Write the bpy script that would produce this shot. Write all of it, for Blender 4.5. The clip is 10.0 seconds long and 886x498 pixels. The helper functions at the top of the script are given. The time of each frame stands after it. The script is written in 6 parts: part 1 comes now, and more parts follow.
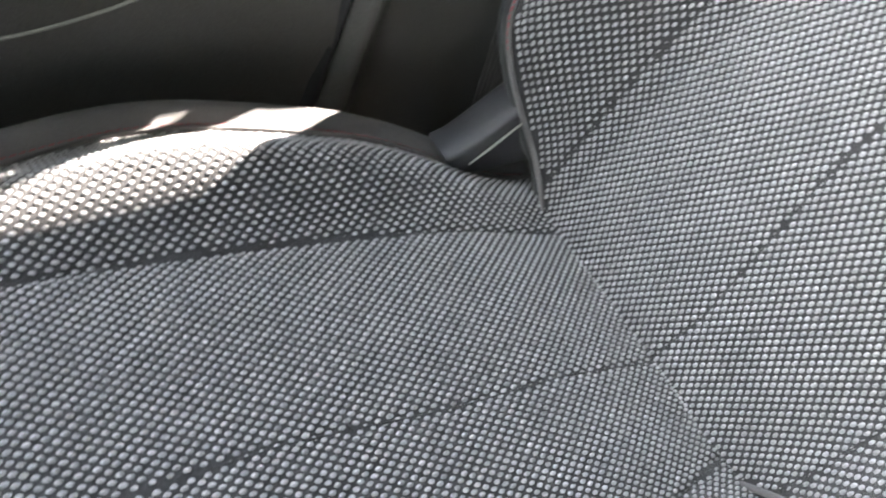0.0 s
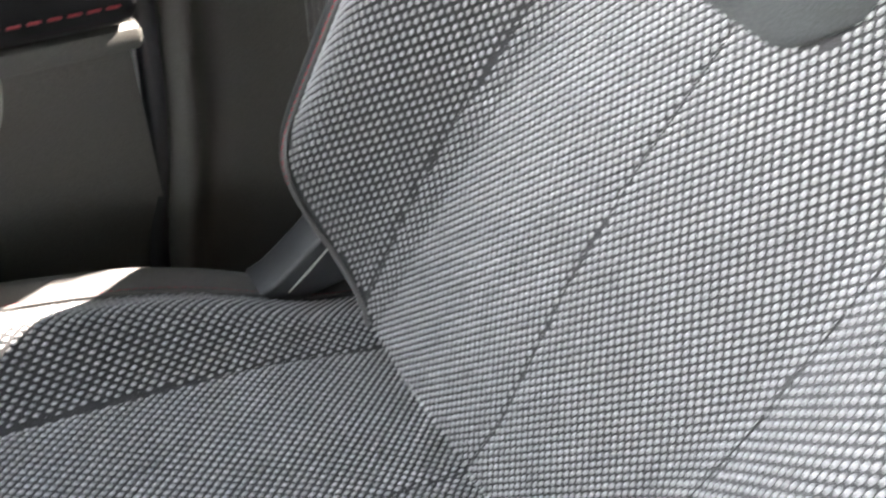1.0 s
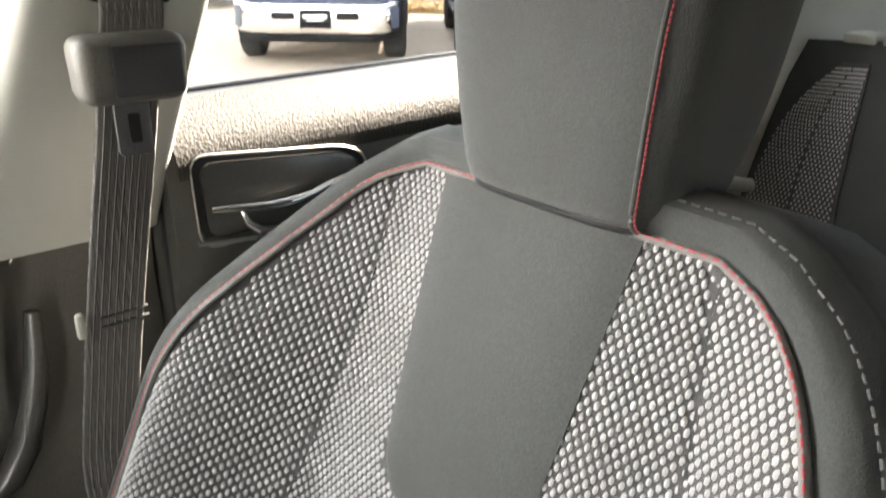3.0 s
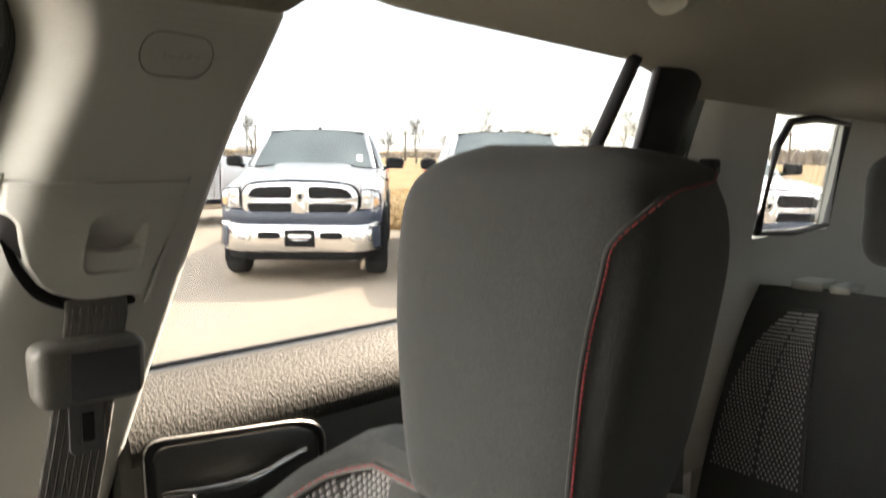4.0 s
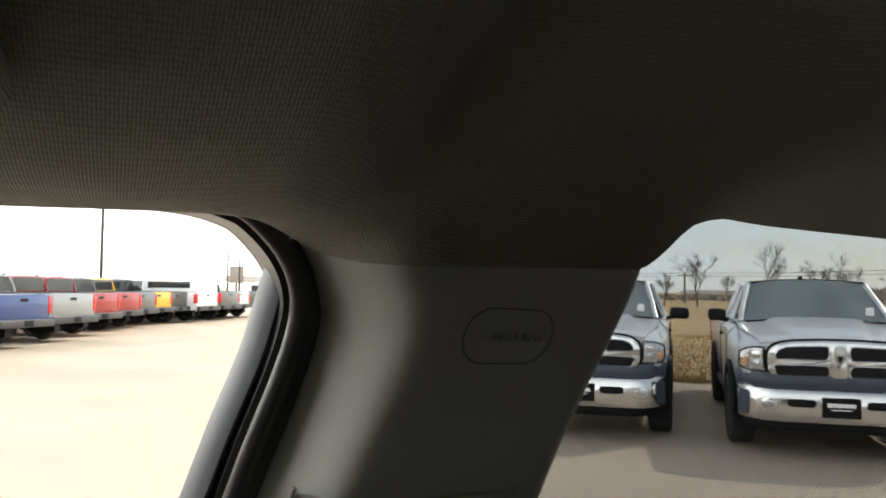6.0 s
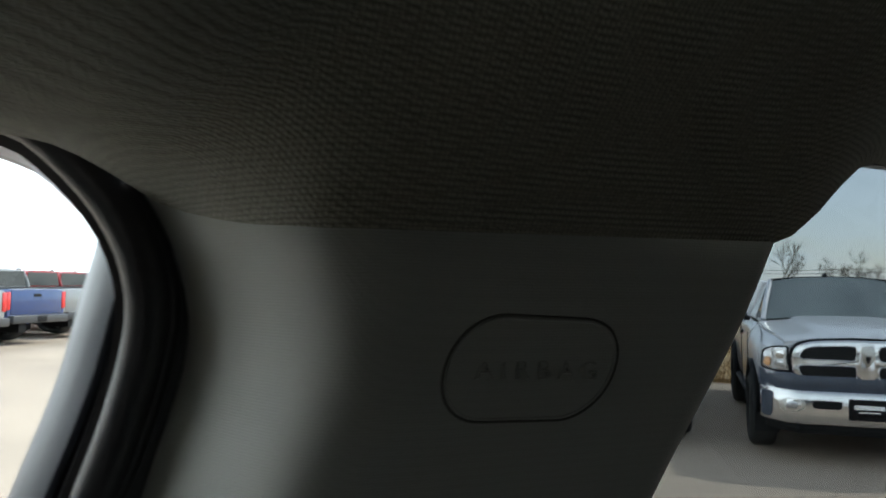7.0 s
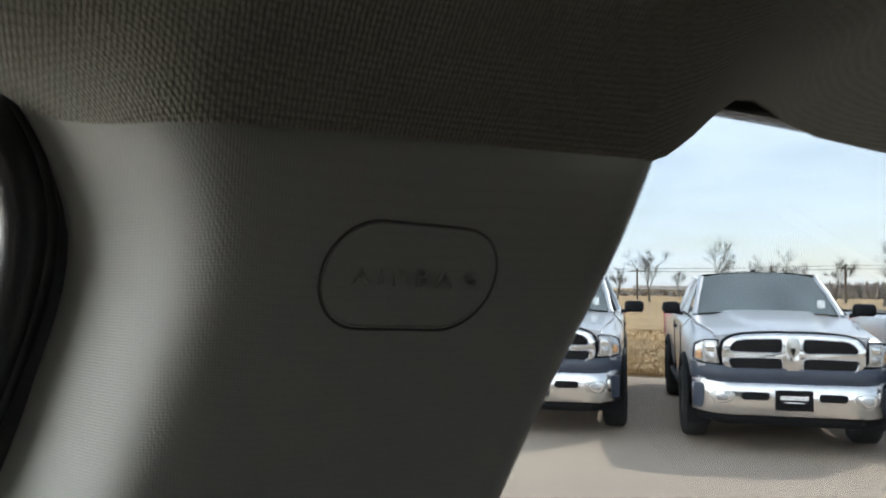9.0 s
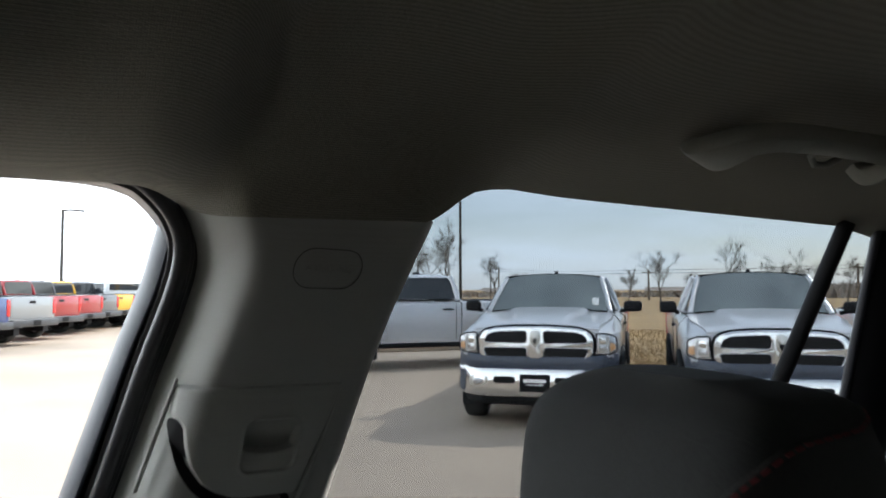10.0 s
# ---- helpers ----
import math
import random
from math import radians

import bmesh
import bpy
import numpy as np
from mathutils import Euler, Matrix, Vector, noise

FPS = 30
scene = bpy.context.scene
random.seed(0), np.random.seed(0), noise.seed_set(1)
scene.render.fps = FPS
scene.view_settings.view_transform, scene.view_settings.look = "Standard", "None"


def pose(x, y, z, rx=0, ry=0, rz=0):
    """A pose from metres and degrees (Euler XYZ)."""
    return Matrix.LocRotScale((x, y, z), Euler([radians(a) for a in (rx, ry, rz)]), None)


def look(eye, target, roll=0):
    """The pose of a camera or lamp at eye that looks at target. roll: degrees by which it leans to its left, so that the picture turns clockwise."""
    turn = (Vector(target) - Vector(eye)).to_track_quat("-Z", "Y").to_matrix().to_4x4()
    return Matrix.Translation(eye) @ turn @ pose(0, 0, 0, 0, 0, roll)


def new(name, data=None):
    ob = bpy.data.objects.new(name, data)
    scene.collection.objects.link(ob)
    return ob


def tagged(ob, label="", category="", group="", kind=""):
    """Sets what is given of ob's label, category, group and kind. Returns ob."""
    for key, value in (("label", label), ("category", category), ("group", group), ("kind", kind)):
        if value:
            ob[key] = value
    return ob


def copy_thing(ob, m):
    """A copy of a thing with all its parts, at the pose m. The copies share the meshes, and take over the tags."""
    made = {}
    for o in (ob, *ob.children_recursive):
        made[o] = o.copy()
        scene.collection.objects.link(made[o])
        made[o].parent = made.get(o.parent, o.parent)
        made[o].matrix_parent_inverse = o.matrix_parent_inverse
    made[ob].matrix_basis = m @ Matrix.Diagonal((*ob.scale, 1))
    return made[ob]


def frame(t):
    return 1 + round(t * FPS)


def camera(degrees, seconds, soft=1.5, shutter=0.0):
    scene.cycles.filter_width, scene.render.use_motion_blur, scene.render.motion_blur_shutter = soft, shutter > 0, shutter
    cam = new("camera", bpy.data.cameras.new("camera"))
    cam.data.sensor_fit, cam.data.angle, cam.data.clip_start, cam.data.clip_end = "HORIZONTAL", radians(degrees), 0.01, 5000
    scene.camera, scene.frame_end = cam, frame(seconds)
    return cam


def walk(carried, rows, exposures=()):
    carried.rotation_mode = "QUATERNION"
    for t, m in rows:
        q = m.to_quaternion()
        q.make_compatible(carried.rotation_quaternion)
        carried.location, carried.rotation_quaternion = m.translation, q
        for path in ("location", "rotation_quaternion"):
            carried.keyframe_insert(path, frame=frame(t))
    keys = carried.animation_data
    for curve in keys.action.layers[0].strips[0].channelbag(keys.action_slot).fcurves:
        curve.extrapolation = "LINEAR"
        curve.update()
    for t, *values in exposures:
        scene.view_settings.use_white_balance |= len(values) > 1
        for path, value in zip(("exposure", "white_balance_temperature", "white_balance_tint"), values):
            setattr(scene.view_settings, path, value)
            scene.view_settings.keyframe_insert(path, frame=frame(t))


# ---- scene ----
cam = camera(58.9, 10.0, soft=1.7, shutter=0.3)
PATH = [
    (0, (-0.494, 0.233, 1.247), (0.481, 1.112, -0.263), 23.4),
    (0.5, (-0.473, 0.195, 1.252), (0.67, 1.136, -0.093), 17.7),
    (1, (-0.299, 0.154, 1.33), (0.566, 1.224, -0.121), 8.2),
    (1.5, (-0.216, 0.148, 1.361), (0.641, 1.298, -0.033), 4.0),
    (2, (-0.199, 0.127, 1.387), (0.793, 1.381, 0.185), 3.0),
    (2.5, (-0.18, 0.113, 1.433), (0.935, 1.425, 0.415), 1.6),
    (3, (-0.17, 0.101, 1.452), (1.054, 1.49, 0.695), 0.9),
    (3.2, (-0.17, 0.098, 1.456), (1.092, 1.507, 0.805), 1.0),
    (4.3, (-0.148, 0.08, 1.555), (1.171, 1.576, 1.411), 1.1),
    (4.5, (-0.145, 0.088, 1.574), (1.12, 1.634, 1.473), 0.9),
    (5, (-0.118, 0.078, 1.592), (0.941, 1.774, 1.636), 0.7),
    (5.2, (-0.12, 0.082, 1.6), (0.869, 1.819, 1.669), 0.6),
    (5.5, (-0.118, 0.134, 1.616), (0.753, 1.932, 1.712), 0.5),
    (6.8, (-0.036, 0.424, 1.61), (0.695, 2.283, 1.707), 0.7),
    (7, (-0.009, 0.448, 1.612), (0.723, 2.307, 1.706), 0.8),
    (7.5, (0.027, 0.493, 1.582), (0.77, 2.347, 1.68), 0.5),
    (7.8, (0.025, 0.501, 1.578), (0.785, 2.349, 1.675), 0.5),
    (8, (0.029, 0.497, 1.579), (0.806, 2.337, 1.68), 0.4),
    (8.5, (0.023, 0.488, 1.581), (0.838, 2.313, 1.673), 0.7),
    (9, (0.007, 0.439, 1.586), (0.876, 2.238, 1.68), 0.5),
    (9.5, (-0.037, 0.246, 1.603), (0.856, 2.033, 1.702), 0.3),
    (10, (-0.08, 0.051, 1.572), (0.762, 1.862, 1.675), -0.1),
]
EXPOSURES = [(0.0, 5.06, 6800, 15), (1.2, 4.88, 6850, 15), (2.2, 4.6, 7000, 14), (3.2, 4.52, 7600, 14), (4.3, 3.15, 8000, 15), (4.7, 2.6, 8000, 15), (5.2, 1.95, 7900, 14), (6.2, 1.65, 7000, 10), (6.8, 1.4, 6300, 6), (7.2, 1.55, 6300, 4), (7.7, 2.75, 6400, 7), (8.2, 2.5, 6500, 8), (8.6, 2.4, 6500, 8), (9.2, 2.35, 6600, 11), (10.0, 1.85, 6400, 11)]
walk(cam, [(t, look(eye, target, roll)) for t, eye, target, roll in PATH], EXPOSURES)

# ---- sky and sun ----
SUN_AZ = radians(11.2)   # from +x towards +y
SUN_EL = radians(39.5)
sun_way = Vector((math.cos(SUN_AZ) * math.cos(SUN_EL), math.sin(SUN_AZ) * math.cos(SUN_EL), math.sin(SUN_EL)))
world = bpy.data.worlds.new("world")
scene.world = world
world.use_nodes = True
wn, wl = world.node_tree.nodes, world.node_tree.links
sky = wn.new("ShaderNodeTexSky")
sky.sky_type = 'NISHITA'
sky.sun_disc = False
sky.sun_elevation = SUN_EL
sky.sun_rotation = math.pi / 2 - SUN_AZ
sky.dust_density = 0.7
sky.air_density = 1.0
# thin high cloud over the blue
wcoord = wn.new("ShaderNodeTexCoord")
wmap = wn.new("ShaderNodeMapping")
wmap.inputs["Scale"].default_value = (1.0, 1.6, 7.0)
wnoise = wn.new("ShaderNodeTexNoise")
wnoise.inputs["Scale"].default_value = 2.2
wnoise.inputs["Detail"].default_value = 7
wnoise.inputs["Roughness"].default_value = 0.6
wramp = wn.new("ShaderNodeValToRGB")
wramp.color_ramp.elements[0].position = 0.10
wramp.color_ramp.elements[1].position = 0.78
wmix = wn.new("ShaderNodeMix")
wmix.data_type = 'RGBA'
wmix.inputs[7].default_value = (9.0, 9.3, 9.8, 1)
wl.new(wcoord.outputs["Generated"], wmap.inputs["Vector"])
wl.new(wmap.outputs["Vector"], wnoise.inputs["Vector"])
wl.new(wnoise.outputs["Fac"], wramp.inputs["Fac"])
# added glow: the low sky ahead is brightened to light pillar, liner and seat
wdot = wn.new("ShaderNodeVectorMath")
wdot.operation = 'DOT_PRODUCT'
wdot.inputs[1].default_value = (-0.96, 0.08, -1.0)
wl.new(wcoord.outputs["Generated"], wdot.inputs[0])
wrange = wn.new("ShaderNodeMapRange")
wrange.inputs["From Min"].default_value, wrange.inputs["From Max"].default_value = -0.35, 0.75
wrange.inputs["To Min"].default_value, wrange.inputs["To Max"].default_value = 0.0, 1.0
wl.new(wdot.outputs["Value"], wrange.inputs["Value"])
wsum = wn.new("ShaderNodeMath")
wsum.use_clamp = True
wl.new(wramp.outputs["Color"], wsum.inputs[0])
wl.new(wrange.outputs["Result"], wsum.inputs[1])
wl.new(wsum.outputs["Value"], wmix.inputs[0])
wtone = wn.new("ShaderNodeMix")
wtone.data_type = 'RGBA'
wtone.inputs[6].default_value = (11.2, 12.7, 14.8, 1)
wtone.inputs[7].default_value = (30.0, 31.0, 32.0, 1)
wl.new(wrange.outputs["Result"], wtone.inputs[0])
wl.new(wtone.outputs[2], wmix.inputs[7])
wl.new(sky.outputs["Color"], wmix.inputs[6])
wl.new(wmix.outputs[2], wn["Background"].inputs["Color"])
wn["Background"].inputs["Strength"].default_value = 0.10
sun = new("sun", bpy.data.lights.new("sun", 'SUN'))
sun.data.energy = 2.8
sun.data.angle = radians(0.6)
sun.data.color = (1.0, 0.95, 0.87)
sun.matrix_world = look((0, 0, 40), tuple(Vector((0, 0, 40)) - sun_way))


# ---- small helpers of this scene ----
def shader(name, base, rough=0.6, metal=0.0, grain=0.0, grain_scale=300.0, blotch=0.0, blotch_scale=6.0, bump=0.0,
           bump_scale=400.0, sheen=0.0, coat=0.0, spec=0.5, stretch=None):
    """A principled material with grain and blotches in its colour and a fine relief."""
    m = bpy.data.materials.new(name)
    m.use_nodes = True
    n, l = m.node_tree.nodes, m.node_tree.links
    b = n["Principled BSDF"]
    b.inputs["Base Color"].default_value = (*base, 1)
    b.inputs["Roughness"].default_value = rough
    b.inputs["Metallic"].default_value = metal
    b.inputs["Sheen Weight"].default_value = sheen
    b.inputs["Coat Weight"].default_value = coat
    b.inputs["Specular IOR Level"].default_value = spec
    coord = n.new("ShaderNodeTexCoord")
    vec = coord.outputs["Object"]
    if stretch:
        mp = n.new("ShaderNodeMapping")
        mp.inputs["Scale"].default_value = stretch
        l.new(vec, mp.inputs["Vector"])
        vec = mp.outputs["Vector"]
    col = None

    def varied(scale, amount, last):
        tex = n.new("ShaderNodeTexNoise")
        tex.inputs["Scale"].default_value = scale
        tex.inputs["Detail"].default_value = 5
        l.new(vec, tex.inputs["Vector"])
        mr = n.new("ShaderNodeMapRange")
        mr.inputs["From Min"].default_value, mr.inputs["From Max"].default_value = 0.3, 0.7
        mr.inputs["To Min"].default_value, mr.inputs["To Max"].default_value = 1 - amount, 1 + amount
        l.new(tex.outputs["Fac"], mr.inputs["Value"])
        mul = n.new("ShaderNodeMix")
        mul.data_type, mul.blend_type = 'RGBA', 'MULTIPLY'
        mul.inputs[0].default_value = 1.0
        if last is None:
            mul.inputs[6].default_value = (*base, 1)
        else:
            l.new(last, mul.inputs[6])
        l.new(mr.outputs["Result"], mul.inputs[7])
        return mul.outputs[2]

    if blotch:
        col = varied(blotch_scale, blotch, col)
    if grain:
        col = varied(grain_scale, grain, col)
    if col is not None:
        l.new(col, b.inputs["Base Color"])
    if bump:
        tex = n.new("ShaderNodeTexNoise")
        tex.inputs["Scale"].default_value = bump_scale
        tex.inputs["Detail"].default_value = 3
        l.new(vec, tex.inputs["Vector"])
        bp = n.new("ShaderNodeBump")
        bp.inputs["Strength"].default_value = bump
        bp.inputs["Distance"].default_value = 0.002
        l.new(tex.outputs["Fac"], bp.inputs["Height"])
        l.new(bp.outputs["Normal"], b.inputs["Normal"])
    return m


def knit(name, base, rough, scale, depth, dark=0.6):
    """Knitted or pebbled cloth: small cells in colour and relief."""
    m = shader(name, base, rough, sheen=0.25, blotch=0.06, blotch_scale=5)
    n, l = m.node_tree.nodes, m.node_tree.links
    b = n["Principled BSDF"]
    coord = n.new("ShaderNodeTexCoord")
    vo = n.new("ShaderNodeTexVoronoi")
    vo.inputs["Scale"].default_value = scale
    vo.inputs["Randomness"].default_value = 0.25
    l.new(coord.outputs["Object"], vo.inputs["Vector"])
    mr = n.new("ShaderNodeMapRange")
    mr.inputs["From Max"].default_value = 0.7
    mr.inputs["To Min"].default_value, mr.inputs["To Max"].default_value = 1.0, dark
    l.new(vo.outputs["Distance"], mr.inputs["Value"])
    mul = n.new("ShaderNodeMix")
    mul.data_type, mul.blend_type = 'RGBA', 'MULTIPLY'
    mul.inputs[0].default_value = 1
    src = b.inputs["Base Color"].links[0].from_socket
    l.new(src, mul.inputs[6])
    l.new(mr.outputs["Result"], mul.inputs[7])
    l.new(mul.outputs[2], b.inputs["Base Color"])
    bp = n.new("ShaderNodeBump")
    bp.inputs["Strength"].default_value = depth
    bp.inputs["Distance"].default_value = 0.001
    bp.invert = True
    l.new(vo.outputs["Distance"], bp.inputs["Height"])
    l.new(bp.outputs["Normal"], b.inputs["Normal"])
    return m


def glass(name, tint, rough=0.02, gloss=0.02):
    """Thin window glass: mostly clear, with a sharp reflection."""
    m = bpy.data.materials.new(name)
    m.use_nodes = True
    n, l = m.node_tree.nodes, m.node_tree.links
    n.remove(n["Principled BSDF"])
    tr, gl, mx, lw, pw = (n.new("ShaderNodeBsdfTransparent"), n.new("ShaderNodeBsdfGlossy"), n.new("ShaderNodeMixShader"), n.new("ShaderNodeLayerWeight"), n.new("ShaderNodeMath"))
    tr.inputs["Color"].default_value = (*tint, 1)
    gl.inputs["Roughness"].default_value = rough
    pw.operation = 'POWER'
    pw.inputs[1].default_value = 5.0
    l.new(lw.outputs["Facing"], pw.inputs[0])
    ad = n.new("ShaderNodeMath")
    ad.inputs[1].default_value = gloss
    l.new(pw.outputs["Value"], ad.inputs[0])
    l.new(ad.outputs["Value"], mx.inputs["Fac"])
    l.new(tr.outputs["BSDF"], mx.inputs[1])
    l.new(gl.outputs["BSDF"], mx.inputs[2])
    l.new(mx.outputs["Shader"], n["Material Output"].inputs["Surface"])
    return m


def mesh_of(name, verts, faces, smooth=True, uv=None):
    me = bpy.data.meshes.new(name)
    me.from_pydata([tuple(map(float, v)) for v in verts], [], [tuple(map(int, f)) for f in faces])
    if smooth:
        me.shade_smooth()
    return me


def put(name, me, mat, parent=None, label=""):
    ob = new(name, me)
    if mat is not None:
        me.materials.append(mat)
    if parent is not None:
        ob.parent = parent
    if label:
        ob["label"] = label
    return ob


def part(name, bm, mat, parent=None, label="", smooth=True):
    me = bpy.data.meshes.new(name)
    bmesh.ops.recalc_face_normals(bm, faces=bm.faces)
    bm.to_mesh(me)
    bm.free()
    if smooth:
        me.shade_smooth()
        me.set_sharp_from_angle(angle=radians(38))
    return put(name, me, mat, parent, label)


def thing(name, label, category, group="", kind="", at=(0, 0, 0)):
    ob = new(name)
    ob.location = at
    ob.empty_display_size = 0.05
    return tagged(ob, label, category, group, kind)


def grid_faces(nu, nv, close_u=False, close_v=False):
    out = []
    for i in range(nu if close_u else nu - 1):
        for j in range(nv if close_v else nv - 1):
            a, b = i * nv + j, ((i + 1) % nu) * nv + j
            jn = (j + 1) % nv - j
            out.append((a, b, b + jn, a + jn))
    return out


def slab_mesh(name, fn, us, vs, off):
    """A surface fn(u, v) given thickness by the offset vector or function off(u, v)."""
    nu, nv = len(us), len(vs)
    front = [Vector(fn(u, v)) for u in us for v in vs]
    back = [Vector(fn(u, v)) + Vector(off(u, v) if callable(off) else off) for u in us for v in vs]
    faces = grid_faces(nu, nv)
    k = len(front)
    faces += [tuple(k + i for i in reversed(f)) for f in grid_faces(nu, nv)]
    ring = [i * nv for i in range(nu)] + [(nu - 1) * nv + j for j in range(1, nv)] + [i * nv + nv - 1 for i in range(nu - 2, -1, -1)] + [j for j in range(nv - 2, 0, -1)]
    for a, b in zip(ring, ring[1:] + ring[:1]):
        faces.append((a, a + k, b + k, b))
    me = mesh_of(name, front + back, faces)
    bm = bmesh.new()
    bm.from_mesh(me)
    bmesh.ops.recalc_face_normals(bm, faces=bm.faces)
    bm.to_mesh(me)
    bm.free()
    me.set_sharp_from_angle(angle=radians(50))
    return me


def tube_verts(path, radius, sides=8, closed=False, flat=1.0, up=(0, 0, 1)):
    """A tube along a path of points; radius a number or a list; flat squeezes it along up."""
    pts = [Vector(p) for p in path]
    verts, n = [], len(pts)
    for i, p in enumerate(pts):
        a = pts[i - 1] if (i or closed) else p
        b = pts[(i + 1) % n] if (i < n - 1 or closed) else p
        d = (b - a).normalized()
        side = d.cross(Vector(up))
        side = side.normalized() if side.length > 1e-4 else d.orthogonal().normalized()
        top = side.cross(d).normalized()
        r = radius[i] if isinstance(radius, (list, tuple)) else radius
        for k in range(sides):
            t = 2 * math.pi * k / sides
            verts.append(p + side * (r * math.cos(t)) + top * (r * flat * math.sin(t)))
    faces = grid_faces(n, sides, close_u=closed, close_v=True)
    if not closed:
        faces += [tuple(range(sides - 1, -1, -1)), tuple((n - 1) * sides + k for k in range(sides))]
    return verts, faces


def tube(name, path, radius, mat, parent=None, label="", sides=8, closed=False, flat=1.0, up=(0, 0, 1)):
    v, f = tube_verts(path, radius, sides, closed, flat, up)
    me = mesh_of(name, v, f)
    me.set_sharp_from_angle(angle=radians(60))
    return put(name, me, mat, parent, label)


def boxed(name, lo, hi, mat, parent=None, label="", bevel=0.0, seg=2, m=None, taper=None):
    """A box between two corners with rounded edges; taper scales its +z face in x and y."""
    bm = bmesh.new()
    bmesh.ops.create_cube(bm, size=1.0)
    c, s = (Vector(lo) + Vector(hi)) / 2, Vector(hi) - Vector(lo)
    for v in bm.verts:
        k = taper if (taper and v.co.z > 0) else (1, 1)
        v.co = Vector((v.co.x * s.x * k[0], v.co.y * s.y * k[1], v.co.z * s.z)) + c
    if bevel:
        bmesh.ops.bevel(bm, geom=bm.edges, offset=bevel, segments=seg, affect='EDGES', profile=0.5)
    if m is not None:
        bmesh.ops.transform(bm, matrix=m, verts=bm.verts)
    return part(name, bm, mat, parent, label)


def plate_mesh(name, outline, axis, lo, hi, bevel=0.0, seg=2):
    """An outline of (a, b) pairs drawn across an axis and extruded along it from lo to hi."""
    def at(a, b, c):
        return {"x": (c, a, b), "y": (a, c, b), "z": (a, b, c)}[axis]
    bm = bmesh.new()
    low = [bm.verts.new(at(a, b, lo)) for a, b in outline]
    f = bm.faces.new(low)
    got = bmesh.ops.extrude_face_region(bm, geom=[f])
    bmesh.ops.translate(bm, verts=[v for v in got["geom"] if isinstance(v, bmesh.types.BMVert)],
                        vec=Vector(at(0, 0, hi)) - Vector(at(0, 0, lo)))
    bmesh.ops.recalc_face_normals(bm, faces=bm.faces)
    if bevel:
        caps = [e for e in bm.edges if any(len(g.verts) > 4 or len(outline) == 4 for g in e.link_faces)]
        bmesh.ops.bevel(bm, geom=caps, offset=bevel, segments=seg, affect='EDGES', profile=0.5)
    return bm


def rounded(w, h, r, n=4, cx=0.0, cy=0.0):
    """The outline of a rounded rectangle."""
    out = []
    for sx, sy, t0 in ((1, 1, 0), (-1, 1, 90), (-1, -1, 180), (1, -1, 270)):
        for k in range(n + 1):
            t = radians(t0 + 90 * k / n)
            out.append((cx + sx * (w / 2 - r) + r * math.cos(t), cy + sy * (h / 2 - r) + r * math.sin(t)))
    return out


def soft(pts, r=0.03, n=3):
    """Round the corners of an outline."""
    out = []
    for k, p in enumerate(pts):
        a, b, p = Vector(pts[k - 1]), Vector(pts[(k + 1) % len(pts)]), Vector(p)
        ra, rb = min(r, (a - p).length / 2), min(r, (b - p).length / 2)
        q0, q1 = p + (a - p).normalized() * ra, p + (b - p).normalized() * rb
        out += [tuple((1 - f) ** 2 * q0 + 2 * f * (1 - f) * p + f * f * q1) for f in [m / n for m in range(n + 1)]]
    return out


def lerp_table(x, xs, ys):
    return float(np.interp(x, xs, ys))


def smooth_table(x, xs, ys):
    """Smooth interpolation through a small table."""
    x = min(max(x, xs[0]), xs[-1])
    i = max(0, min(len(xs) - 2, int(np.searchsorted(xs, x) - 1)))
    def slope(k):
        if k == 0 or k == len(xs) - 1:
            return 0.0 if len(xs) < 2 else (ys[min(k + 1, len(xs) - 1)] - ys[max(k - 1, 0)]) / (xs[min(k + 1, len(xs) - 1)] - xs[max(k - 1, 0)])
        return (ys[k + 1] - ys[k - 1]) / (xs[k + 1] - xs[k - 1])
    h = xs[i + 1] - xs[i]
    t = (x - xs[i]) / h
    a, b, m0, m1 = ys[i], ys[i + 1], slope(i) * h, slope(i + 1) * h
    return (2 * t**3 - 3 * t**2 + 1) * a + (t**3 - 2 * t**2 + t) * m0 + (-2 * t**3 + 3 * t**2) * b + (t**3 - t**2) * m1


def step01(x, a, b):
    t = min(max((x - a) / (b - a), 0.0), 1.0)
    return t * t * (3 - 2 * t)


# ---- materials ----
M_CONCRETE = shader("lot concrete", (0.37, 0.295, 0.228), 0.9, grain=0.06, grain_scale=40, blotch=0.16, blotch_scale=0.35, bump=0.06, bump_scale=30)
M_GRASS = shader("dry winter grass", (0.34, 0.22, 0.10), 0.95, grain=0.3, grain_scale=3, blotch=0.25, blotch_scale=0.2, bump=0.12, bump_scale=12)
M_LINER = knit("headliner knit", (0.37, 0.354, 0.278), 0.95, 720, 0.9, 0.4)
M_PILLAR = knit("pale grained trim", (0.385, 0.39, 0.358), 0.62, 1150, 0.22, 0.88)
M_GROOVE = shader("trim groove shade", (0.10, 0.10, 0.09), 0.7, grain=0.1, grain_scale=900)
M_BLACK_TRIM = shader("black grained plastic", (0.072, 0.069, 0.062), 0.46, grain=0.15, grain_scale=500, bump=0.35, bump_scale=900)
M_GLOSS_TRIM = shader("smooth black moulding", (0.055, 0.053, 0.050), 0.27, grain=0.1, grain_scale=300, bump=0.05, bump_scale=200)
M_DOOR_TOP = shader("black textured door top", (0.026, 0.024, 0.020), 0.62, grain=0.35, grain_scale=420, bump=1.0, bump_scale=420, stretch=(1, 1, 0.4), spec=0.3)
